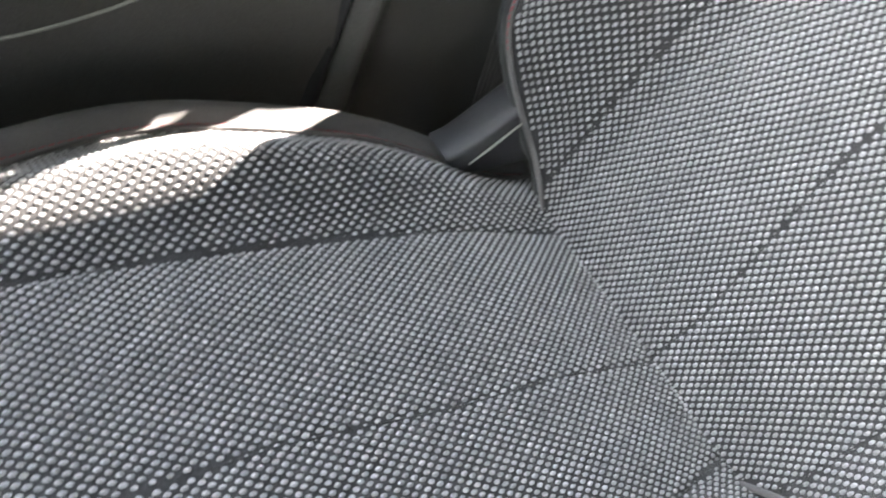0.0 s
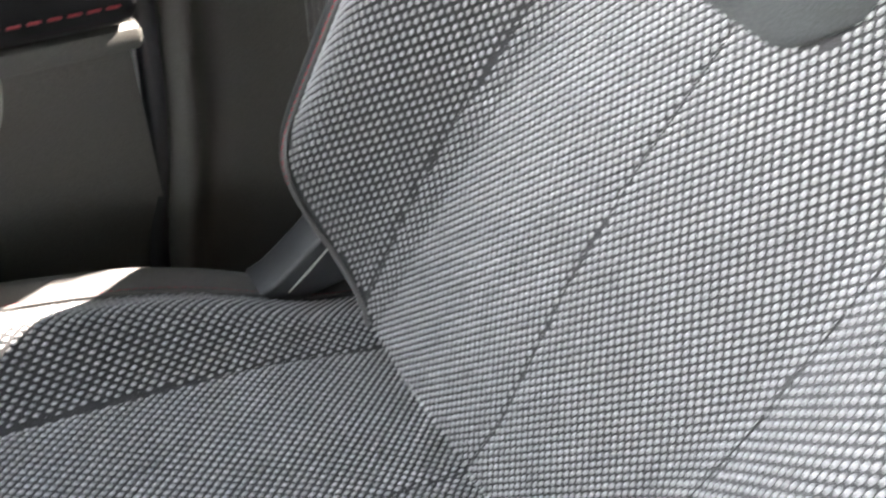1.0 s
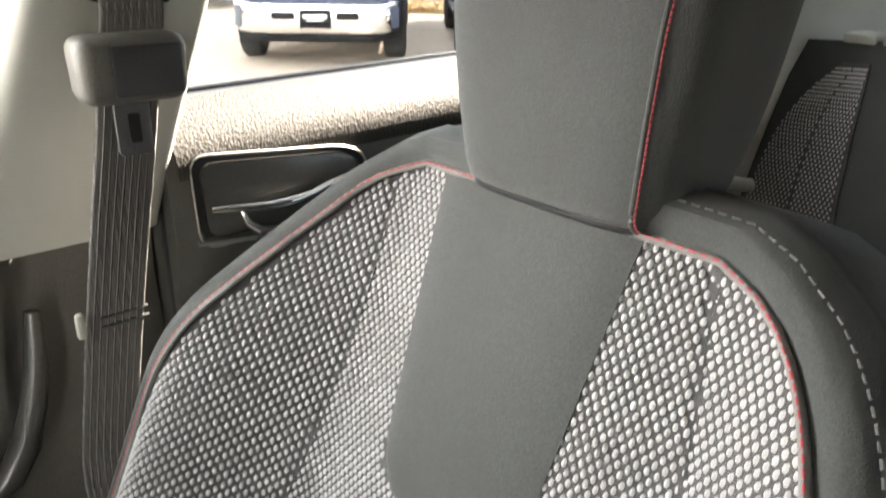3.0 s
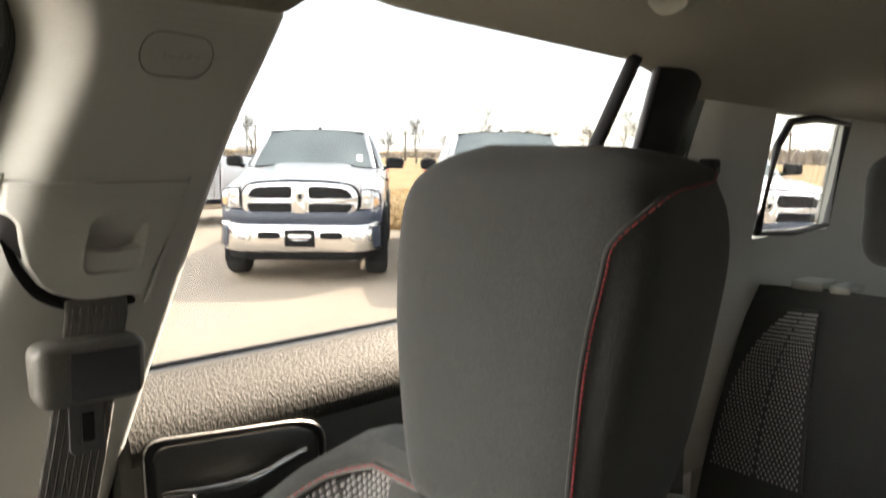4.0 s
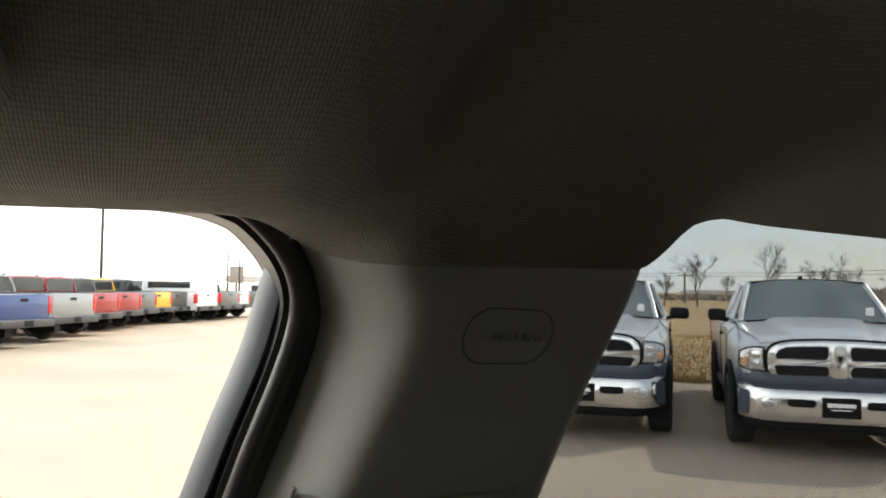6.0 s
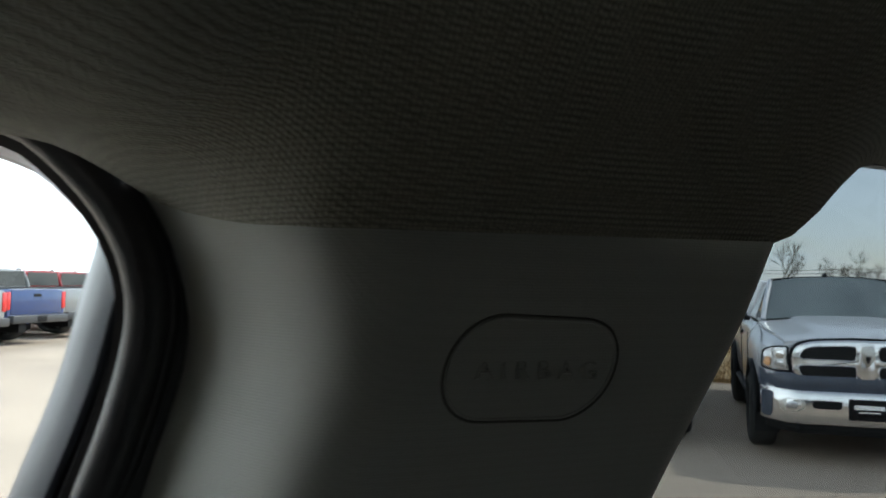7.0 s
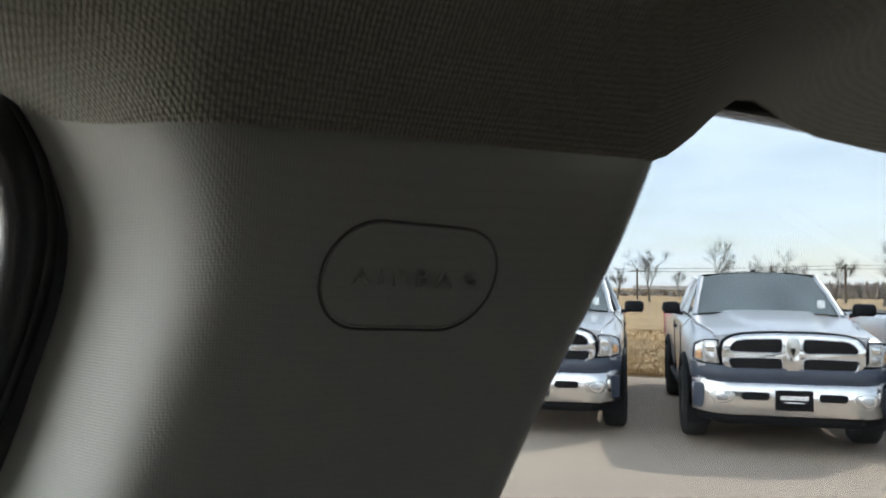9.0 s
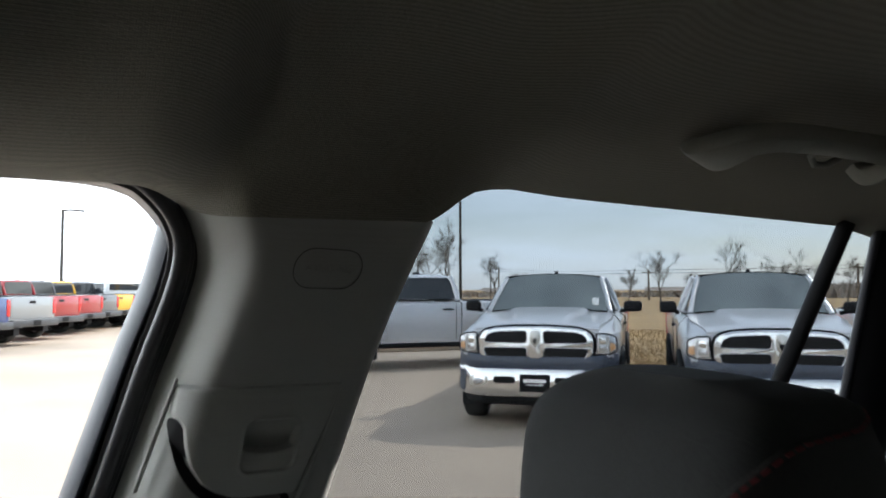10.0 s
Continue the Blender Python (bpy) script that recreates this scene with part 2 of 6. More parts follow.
M_RUBBER = shader("black rubber seal", (0.028, 0.028, 0.031), 0.34, grain=0.1, grain_scale=300, bump=0.1, bump_scale=300)
M_FRAME_PAINT = shader("door frame film", (0.085, 0.095, 0.115), 0.42, bump=0.06, bump_scale=300)
M_VINYL = shader("dark grey suede cloth", (0.020, 0.0225, 0.022), 0.85, grain=0.35, grain_scale=650, blotch=0.18, blotch_scale=11, bump=0.45, bump_scale=1400, sheen=0.10)
M_LEATHER = shader("dark grey leatherette", (0.095, 0.090, 0.088), 0.6, grain=0.12, grain_scale=700, blotch=0.1, blotch_scale=12, bump=0.35, bump_scale=900, sheen=0.1)
M_WEAVE_BASE = shader("dark woven ground cloth", (0.022, 0.021, 0.022), 0.9, grain=0.3, grain_scale=900, bump=0.6, bump_scale=1200, sheen=0.2)
M_WEAVE_DOT = shader("pale woven loops", (0.27, 0.265, 0.268), 0.75, grain=0.25, grain_scale=1500, blotch=0.1, blotch_scale=30, sheen=0.3)
M_RED = shader("red thread", (0.24, 0.025, 0.032), 0.7, grain=0.2, grain_scale=800)
M_GREY_THREAD = shader("grey thread", (0.045, 0.045, 0.045), 0.8)
M_BELT = shader("grey belt webbing", (0.062, 0.058, 0.055), 0.75, grain=0.2, grain_scale=900, bump=0.8, bump_scale=260, stretch=(1, 1, 0.12), sheen=0.3)
M_CHROME = shader("chrome", (0.75, 0.75, 0.75), 0.12, metal=1.0, blotch=0.04, blotch_scale=3)
M_SATIN = shader("satin metal", (0.55, 0.54, 0.52), 0.35, metal=1.0)
M_PALE_PLASTIC = shader("pale grey plastic", (0.28, 0.285, 0.25), 0.5, grain=0.05, grain_scale=500, bump=0.12, bump_scale=900)
M_STEEL_GREY = shader("grey seat plastic", (0.042, 0.042, 0.045), 0.42, grain=0.08, grain_scale=400, bump=0.2, bump_scale=700)
M_CAR_GLASS = glass("side glass", (0.77, 0.785, 0.78))
M_TAIL_GLASS = glass("tailgate glass", (0.20, 0.21, 0.21))
M_REAR_GLASS = glass("dark tinted rear glass", (0.385, 0.402, 0.406), gloss=0.012)
M_TINT_GLASS = glass("tinted glass", (0.22, 0.235, 0.23))
# grey base and blotches paint the sky's reflection into the windscreen
M_DARK_GLASS = shader("vehicle glass with painted sky", (0.095, 0.115, 0.112), 0.05, spec=1.0, blotch=0.32, blotch_scale=1.4, coat=0.6)
M_PRIVACY = shader("dark rear cab glass", (0.022, 0.025, 0.028), 0.06, spec=0.7, blotch=0.2, blotch_scale=2)
M_TYRE = shader("tyre rubber", (0.02, 0.02, 0.02), 0.8, grain=0.3, grain_scale=60, bump=0.4, bump_scale=80)
M_RIM = shader("alloy wheel", (0.45, 0.45, 0.46), 0.3, metal=0.9)
M_BLACK = shader("matt black plastic", (0.008, 0.008, 0.009), 0.6, grain=0.2, grain_scale=30, spec=0.18)
M_LAMP = shader("clear headlamp", (0.50, 0.51, 0.53), 0.14, metal=0.7, blotch=0.5, blotch_scale=16, coat=0.6)
M_AMBER = shader("amber lamp", (0.62, 0.34, 0.16), 0.25, coat=0.5)
M_TAIL = shader("red tail lamp", (0.55, 0.02, 0.02), 0.2, coat=0.5)
M_WOOD_POLE = shader("weathered pole", (0.12, 0.095, 0.075), 0.9, grain=0.3, grain_scale=8)
M_DARK_METAL = shader("dark bronze metal", (0.04, 0.035, 0.03), 0.5, metal=0.4)
M_BARK = shader("grey brown bark", (0.10, 0.085, 0.07), 0.95, grain=0.3, grain_scale=4)


def paint(name, rgb, metal=0.0, rough=0.28):
    return shader(name, rgb, rough, metal=metal, coat=0.7, grain=0.03, grain_scale=200, blotch=0.03, blotch_scale=1.5)


M_SILVER = paint("silver white paint", (0.56, 0.57, 0.60), 0.25)
M_WHITE = paint("white paint", (0.82, 0.82, 0.81))
M_WOODS = shader("far winter woods", (0.25, 0.21, 0.175), 0.95, grain=0.3, grain_scale=1.5)
M_SHED = shader("tan siding", (0.36, 0.30, 0.22), 0.8, blotch=0.1, blotch_scale=1)
M_SHED_ROOF = shader("brown metal roofing", (0.26, 0.22, 0.19), 0.7, blotch=0.1, blotch_scale=1)

import functools

# ---- ground ----
ground = put("ground", mesh_of("ground", [(-3000, -3000, 0), (3000, -3000, 0), (3000, 3000, 0), (-3000, 3000, 0)], [(0, 1, 2, 3)], smooth=False), M_CONCRETE)
tagged(ground, "pale sunlit concrete car lot", "ground", kind="structure")

# ---- cabin shell ----
PIL_Z = [1.15, 1.20, 1.30, 1.42, 1.50, 1.55, 1.60, 1.645]
PIL_Y = [0.772, 0.760, 0.735, 0.702, 0.680, 0.662, 0.646, 0.639]
PIL_FRONT = [-0.132, -0.117, -0.086, -0.047, -0.022, -0.004, 0.007, -0.010]
PIL_REAR = [0.066, 0.072, 0.095, 0.124, 0.1445, 0.158, 0.176, 0.1925]


def pillar_y(z):
    return smooth_table(z, PIL_Z, PIL_Y)


def pillar_surface(x, z):
    """The pillar's inner face, rolling outward along its front edge."""
    d = max(0.0, x - smooth_table(z, PIL_Z, PIL_FRONT))
    e = smooth_table(z, PIL_Z, PIL_REAR) - x
    return pillar_y(z) + 2.3 * 0.0055 * math.log(1 + math.exp((0.031 - d) / 0.0055)) + 0.006 * max(0.0, 1 - e / 0.010) ** 2


LE_X = [-1.0, -0.5, -0.20, -0.13, -0.095, -0.06, -0.04, -0.03, -0.02, -0.012, 0.0, 0.010, 0.020, 0.035, 0.06, 0.12, 0.181, 0.198, 0.213, 0.230, 0.252, 0.285, 0.32, 0.36, 0.42, 0.80, 0.95, 2.4]
LE_Y = [0.678, 0.692, 0.699, 0.700, 0.701, 0.701, 0.700, 0.699, 0.698, 0.697, 0.690, 0.675, 0.664, 0.650, 0.642, 0.637, 0.638, 0.641, 0.645, 0.652, 0.664, 0.686, 0.707, 0.722, 0.730, 0.732, 0.738, 0.740]
LE_Z = [1.592, 1.644, 1.6525, 1.6535, 1.6540, 1.654, 1.653, 1.651, 1.646, 1.641, 1.634, 1.630, 1.6275, 1.626, 1.626, 1.6265, 1.627, 1.637, 1.6475, 1.656, 1.661, 1.6655, 1.6665, 1.666, 1.6645, 1.650, 1.610, 1.590]


def liner_edge(x):
    """Where the headliner ends over the right side: y and z."""
    y, z = lerp_table(x, LE_X, LE_Y), lerp_table(x, LE_X, LE_Z)
    if -0.009 <= x <= 0.172:
        y = pillar_surface(x, z) - 0.006
    return y, z


@functools.lru_cache(None)
def liner_soft(x):
    """The same edge, evened out along the roof, for the cloth further in."""
    got = [liner_edge(x + 0.012 * k) for k in range(-6, 7)]
    return sum(g[0] for g in got) / 13, sum(g[1] for g in got) / 13


def liner(x, v):
    """v runs from the left edge of the roof (0) over its middle to the right edge (1)."""
    roof = 1.775 - 0.03 * (x - 0.3) ** 2 - 0.10 * step01(-x, 0.4, 1.2)
    if v < 0.5:
        y = -0.75 + v * 1.5
        s = abs(y) / 0.75
        return (x, y, 1.66 + (roof - 1.66) * (1 - s ** 4) - 0.02 * s * s * (1 - s))
    s = (v - 0.5) * 2
    (y1, z1), (y2, z2) = liner_edge(x), liner_soft(x)
    k = s ** 12
    y1, z1 = y2 + (y1 - y2) * k, z2 + (z1 - z2) * k
    over = step01(x, -0.01, 0.05) * (1 - step01(x, 0.16, 0.27))
    p = 3.0 + 2.2 * over
    front = 1 - step01(x, -0.05, 0.04)
    lip = 0.010 * step01(x, 0.20, 0.28) * math.exp(-((s - 0.85) / 0.08) ** 2)
    return (x, s * y1, z1 + (roof - z1) * (1 - s ** p) * (1 - front * step01(s, 0.50, 0.93)) - lip)


xs = [-1.0 + 0.05 * i for i in range(17)] + [-0.19 + 0.0075 * i for i in range(70)] + [0.36 + 0.06 * i for i in range(33)]
vs = [0.05 * i for i in range(10)] + [0.5 + 0.5 * (1 - (1 - i / 26) ** 1.6) for i in range(27)]
ceiling = put("ceiling", slab_mesh("ceiling", liner, xs, vs, (0, 0.004, 0.02)), M_LINER)
tagged(ceiling, "pale beige knitted headliner of the car", "headliner", kind="structure")
roof_skin = put("roof", slab_mesh("roof", lambda x, v: (x, -0.78 + 1.56 * v, 1.84 - 0.10 * abs(2 * v - 1) ** 3 - 0.12 * step01(-x, 0.4, 1.2)), [-1.02, -0.6, 0, 0.6, 1.2, 1.8, 2.36], [0.125 * i for i in range(9)], (0, 0, 0.015)), M_WHITE)
tagged(roof_skin, "plain painted steel roof above the headliner", "car roof", kind="structure")


def smooth_path(path, n):
    """Resample a path of points by a smooth curve."""
    ts = [0.0]
    for a, b in zip(path, path[1:]):
        ts.append(ts[-1] + (Vector(b) - Vector(a)).length)
    cols = list(zip(*path))
    return [tuple(smooth_table(ts[-1] * k / n, ts, c) for c in cols) for k in range(n + 1)]


# front door and rear door, seen from inside
def door_panel(name, x0, x1, label):
    """A door's inner panel with its window sill, as a thick slab below the glass."""
    def skin(x, v):
        z = 0.35 + v * (sill_z(x) - 0.035 - 0.35)
        bulge = 0.02 * math.sin(math.pi * min(1, (z - 0.3) / 1.0)) + 0.015 * step01(z, 1.12, 1.18) * (1 - step01(z, 1.24, 1.3))
        return (x, 0.765 - bulge, z)
    us = [x0 + (x1 - x0) * i / 24 for i in range(25)]
    vv = [i / 12 * 0.86 for i in range(12)] + [0.86 + 0.14 * i / 14 for i in range(15)]
    return tagged(put(name, slab_mesh(name, skin, us, vv, (0, 0.07, 0)), M_BLACK_TRIM), label, "car door", kind="structure")


def sill_z(x):
    return 1.305 + 0.012 * (x - 0.1)


door_1 = door_panel("door_1", -1.0, -0.178, "black moulded inner panel of the closed front door")
door_2 = door_panel("door_2", 0.080, 1.02, "black moulded inner panel of the closed rear door")

# grained top roll of the rear door, with the outer sill beyond it
def roll(x, v):
    t = radians(-75 + 150 * v)
    return (x, 0.757 - 0.035 * math.cos(t) + 0.062 * v, 1.272 + 0.016 * (x - 0.1) + 0.032 * math.sin(t))
put("top_roll", slab_mesh("top_roll", roll, [0.09 + 0.93 * i / 20 for i in range(21)], [i / 12 for i in range(13)], (0, 0.03, -0.005)), M_DOOR_TOP, door_2, "coarse-grained black upper roll")
def outer_sill(x, v):
    return (x, 0.804 + 0.036 * v, 1.290 + 0.018 * (x - 0.1) + 0.010 * v)
put("outer_sill", slab_mesh("outer_sill", outer_sill, [0.09, 0.55, 1.02], [0, 0.5, 1], (0, 0, -0.02)), M_FRAME_PAINT, door_2, "grey outer sill with weather strip")
tube("weather_strip", [(x, 0.843, 1.300 + 0.018 * (x - 0.1)) for x in (0.09, 0.3, 0.6, 1.02)], 0.004, M_RUBBER, door_2)

# release handle in its recess on the rear door
BEZEL = soft([(0.098, 1.266), (0.262, 1.250), (0.288, 1.236), (0.288, 1.184), (0.274, 1.177), (0.102, 1.177)], 0.018, 4)
bz = plate_mesh("b", BEZEL, "y", 0.743, 0.772, 0.004)
bezel = part("handle_bezel", bz, M_BLACK, door_2, "satin black bezel round the release handle")
well = part("handle_well", plate_mesh("w", [(0.193 + 0.91 * (a - 0.193), 1.221 + 0.82 * (b - 1.221)) for a, b in BEZEL], "y", 0.7405, 0.7427, 0.003), M_GLOSS_TRIM, door_2, "dark sunken handle cup")
tube("bezel_trim", [(a, 0.7415, b) for a, b in BEZEL], 0.0010, M_SATIN, door_2, "thin bright bezel edge", sides=6, closed=True)
tube("release_lever", [(0.113, 0.738, 1.214), (0.130, 0.735, 1.213), (0.145, 0.731, 1.212), (0.168, 0.728, 1.210), (0.195, 0.728, 1.210), (0.215, 0.731, 1.212), (0.237, 0.735, 1.216), (0.262, 0.738, 1.220)], [0.003, 0.004, 0.0035, 0.0045, 0.0045, 0.0035, 0.004, 0.003], M_CHROME, door_2, "bright chrome release lever")
tube("lever_hook", [(0.140, 0.733, 1.210), (0.144, 0.729, 1.197), (0.154, 0.727, 1.189), (0.172, 0.727, 1.185), (0.200, 0.728, 1.183), (0.225, 0.733, 1.186)], [0.0025, 0.004, 0.005, 0.006, 0.006, 0.004], M_CHROME, door_2, "lower curved chrome pull")
tube("lock_slot", [(0.100, 0.742, 1.183), (0.128, 0.742, 1.179), (0.157, 0.742, 1.176)], 0.0022, M_SATIN, door_2, "fine ribbed slot")

# armrest on the front door with its red stitching
boxed("armrest", (-0.95, 0.662, 1.015), (-0.180, 0.79, 1.078), M_BLACK, door_1, "padded black armrest with red stitching", bevel=0.018, seg=3)
for k in range(59):
    x = -0.93 + k * 0.0125
    tube("stitch", [(x, 0.6602, 1.037), (x + 0.0085, 0.6602, 1.037)], 0.0011, M_RED, door_1, "", sides=5)
boxed("armrest_groove", (-0.95, 0.672, 0.992), (-0.182, 0.79, 1.012), M_BLACK_TRIM, door_1, "", bevel=0.006)
# curved bright line round the map pocket
tube("pocket_line", smooth_path([(-0.60, 0.734, 0.833), (-0.45, 0.733, 0.842), (-0.40, 0.732, 0.852), (-0.350, 0.732, 0.868), (-0.315, 0.731, 0.888), (-0.292, 0.731, 0.915), (-0.281, 0.731, 0.946), (-0.279, 0.731, 0.966)], 50), 0.0012, M_PALE_PLASTIC, door_1, "pale moulded edge of the door pocket", sides=6)

# window openings: black frames and glass
def glass_y(z):
    return 0.842 - 0.285 * (z - 1.25)


window_1 = thing("window_1", "front door window in a dark painted frame with rubber seals", "car window", kind="structure", at=(-0.4, 0.78, 1.5))
window_2 = thing("window_2", "rear door window with a black divider bar and fixed quarter pane", "car window", kind="structure", at=(0.5, 0.78, 1.5))
for w in (window_1, window_2):
    w.location = (0, 0, 0)
FW_Z = [1.20, 1.30, 1.393, 1.526, 1.577, 1.606, 1.634, 1.651, 1.663, 1.671]
FW_X = [-0.155, -0.123, -0.093, -0.051, -0.033, -0.026, -0.0195, -0.0190, -0.026, -0.055]
fw_path = [(FW_X[i], 0.725 + 0.22 * (1.62 - FW_Z[i]), FW_Z[i]) for i in range(10)] + [(-0.13, 0.714, 1.676), (-0.2, 0.713, 1.676), (-0.5, 0.708, 1.669), (-0.98, 0.695, 1.611)]


def swept(name, path, profile, mat, parent, label=""):
    """A band along a path: profile gives, at each step across, offsets in x (away from the opening) and y."""
    pts = [Vector(p) for p in path]
    verts = []
    for i, p in enumerate(pts):
        d = (pts[min(i + 1, len(pts) - 1)] - pts[max(i - 1, 0)]).normalized()
        out = Vector((d.z, 0, -d.x))
        out = out.normalized() if out.length > 1e-3 else Vector((1, 0, 0))
        for a, b in profile:
            verts.append(p + out * a + Vector((0, b, 0)))
    n = len(profile)
    me = mesh_of(name, verts, grid_faces(len(pts), n, close_v=True) + [tuple(range(n - 1, -1, -1)), tuple((len(pts) - 1) * n + k for k in range(n))])
    bm = bmesh.new()
    bm.from_mesh(me)
    bmesh.ops.recalc_face_normals(bm, faces=bm.faces)
    bm.to_mesh(me)
    bm.free()
    me.set_sharp_from_angle(angle=radians(45))
    return put(name, me, mat, parent, label)


fw = smooth_path(fw_path, 170)
swept("window_frame", fw, [(0.0, 0.020), (0.003, 0.011), (0.007, 0.004), (0.011, 0.0), (0.0135, 0.001), (0.015, 0.014), (0.028, 0.022), (0.036, 0.05), (0.004, 0.045)], M_FRAME_PAINT, window_1, "dark satin door frame")
# body-side rubber seal along the pillar and roof edge
seal_path = [(-0.152, 0.842, 1.10), (-0.122, 0.820, 1.20), (-0.089, 0.795, 1.30), (-0.053, 0.764, 1.412), (-0.023, 0.736, 1.514), (-0.005, 0.721, 1.569), (0.001, 0.712, 1.601), (-0.002, 0.708, 1.620), (-0.010, 0.707, 1.636), (-0.022, 0.707, 1.650), (-0.035, 0.708, 1.660), (-0.065, 0.709, 1.668), (-0.13, 0.709, 1.671), (-0.3, 0.706, 1.669), (-0.6, 0.700, 1.657), (-0.98, 0.690, 1.605)]
sp = [(x - 0.005, y, z) for x, y, z in smooth_path(seal_path, 200)]
tube("door_seal", sp, 0.0072, M_RUBBER, window_1, "round black rubber door seal", sides=12, up=(0, 1, 0))
swept("seal_carrier", sp, [(-0.010, 0.006), (0.006, 0.001), (0.016, 0.004), (0.016, 0.05), (-0.010, 0.05)], M_RUBBER, window_1, "dark body flange behind the seal")
tube("inner_seal_lip", [(x + 0.0055, y + 0.001, z) for x, y, z in sp], 0.0042, M_RUBBER, window_1, "second rubber lip", sides=10, up=(0, 1, 0))
pane1 = slab_mesh("pane", lambda u, v: (-0.98 + u * (0.96), 0.748 - 0.22 * (1.2 + 0.49 * v - 1.63), 1.2 + 0.49 * v), [0, 1], [0, 1], (0, 0.004, 0))
p1 = put("pane", pane1, M_CAR_GLASS, window_1, "clear side glass")
p1.visible_shadow = False

# rear door window: top rail, rear post, divider, panes
top_rail = [(0.20, 0.742, 1.645), (0.235, 0.738, 1.668), (0.27, 0.735, 1.675), (0.5, 0.736, 1.668), (0.8, 0.738, 1.658), (0.96, 0.742, 1.648)]
swept("top_rail", smooth_path(top_rail, 40), [(0, 0), (0, -0.008), (-0.012, -0.010), (-0.03, 0.0), (-0.03, 0.03), (-0.008, 0.03)], M_RUBBER, window_2, "black window rail under the roof")
post_fn = lambda s, v: (0.845 + 0.014 * v + s * (0.112 - 0.010 * v) - 0.010 * max(0.0, (s - 0.8) / 0.2) ** 2 * max(0.0, 1 - 8 * v), glass_y(1.655 - 0.36 * v) - 0.012 - 0.020 * math.sin(math.pi * min(1, max(0, s))) , 1.655 - 0.36 * v - 0.036 * max(0, (s - 0.40) / 0.60) ** 2.6 * max(0.0, 1 - 5 * v))
rear_post = put("rear_post", slab_mesh("rear_post", post_fn, [i / 24 for i in range(25)], [i / 24 for i in range(25)], (0.004, 0.014, 0)), M_BLACK, window_2, "wide black rear window post")
tube("quarter_seal", [(0.844 + 0.014 * v, glass_y(1.65 - 0.36 * v) - 0.006, 1.65 - 0.36 * v) for v in (0, .25, .5, .75, 1)], 0.006, M_RUBBER, window_2, "rubber edge of the quarter pane")
tube("divider_bar", [(0.785 - 0.105 * v, glass_y(1.655 - 0.36 * v) - 0.006, 1.655 - 0.36 * v) for v in (0, .25, .5, .75, 1)], 0.0105, M_BLACK, window_2, "slim slanted black divider bar", sides=10)
p2 = put("pane", slab_mesh("pane", lambda u, v: (0.08 + u * 0.94, glass_y(1.29 + 0.39 * v) + 0.006, 1.29 + 0.39 * v), [0, 1], [0, 1], (0, 0.004, 0)), M_REAR_GLASS, window_2, "dark tinted side glass")
p2.visible_shadow = False

# ---- B-pillar trims ----
pillar = thing("pillar_trim", "pale grey upper pillar trim with an embossed airbag badge", "pillar trim", kind="structure")


def pillar_skin(s, z):
    """s from 0 at the front edge to 1 at the rear edge."""
    xf, xr = smooth_table(z, PIL_Z, PIL_FRONT), smooth_table(z, PIL_Z, PIL_REAR)
    x = xf + s * (xr - xf)
    z -= 0.35 * max(0.0, z - 1.60) * step01(s, 0.35, 0.9)
    hollow = step01(x, 0.024, 0.034) * (1 - step01(x, 0.090, 0.098)) * step01(z, 1.412, 1.420) * (1 - step01(z, 1.476, 1.484))
    return (x, pillar_surface(x, z) + 0.02 * hollow, z)


ss = [0.33 * i / 14 for i in range(14)] + [0.33 + 0.60 * i / 14 for i in range(14)] + [0.93 + 0.07 * i / 8 for i in range(9)]
zs = [1.203 + (1.645 - 1.203) * i / 50 for i in range(51)]
put("upper_trim", slab_mesh("upper_trim", pillar_skin, ss, zs, (0.012, 0.03, 0)), M_PILLAR, pillar, "pale grained plastic cover")
# airbag badge: a raised ring and embossed letters
ab_c = (0.0985, 1.5885)
def on_pillar(a, b, out):
    xf, xr = smooth_table(b, PIL_Z, PIL_FRONT), smooth_table(b, PIL_Z, PIL_REAR)
    return Vector(pillar_skin((a - xf) / (xr - xf), b)) + Vector((0, -out, 0))
badge = []
for a, b in rounded(0.0550, 0.0310, 0.0150, 12):
    badge.append(on_pillar(ab_c[0] + a + 0.16 * b, ab_c[1] + b - 0.03 * a, 0.0002))
# no groove is cut; a darker tube carries its shade
tube("badge_ring", badge, 0.00042, M_GROOVE, pillar, "fine dark oval line for the groove's shade", sides=6, closed=True, up=(0, 1, 0))
lip = [on_pillar(ab_c[0] + 0.965 * a + 0.155 * b, ab_c[1] + 0.945 * b - 0.03 * a, 0.0001) for a, b in rounded(0.0550, 0.0310, 0.0150, 12)]
tube("badge_lip", lip, 0.00045, M_PILLAR, pillar, "raised rim inside the groove", sides=8, closed=True, up=(0, 1, 0))
cu = bpy.data.curves.new("AIRBAG", 'FONT')
cu.body, cu.size, cu.extrude, cu.align_x, cu.align_y = "AIRBAG", 0.0078, 0.0008, 'CENTER', 'CENTER'
cu.space_character, cu.shear = 1.62, 0.10
tmp = new("tmp_text", cu)
bpy.context.view_layer.update()
me = bpy.data.meshes.new_from_object(tmp.evaluated_get(bpy.context.evaluated_depsgraph_get()))
bpy.data.objects.remove(tmp)
lettering = put("lettering", me, M_PILLAR, pillar, "embossed word AIRBAG")
slope = math.atan2(pillar_y(1.578) - pillar_y(1.598), 0.02)
lettering.matrix_local = Matrix.Translation(on_pillar(ab_c[0] + 0.001, ab_c[1] - 0.0005, 0.0009)) @ Matrix.Rotation(radians(90) - slope, 4, 'X') @ Matrix.Rotation(radians(-2), 4, 'Z')

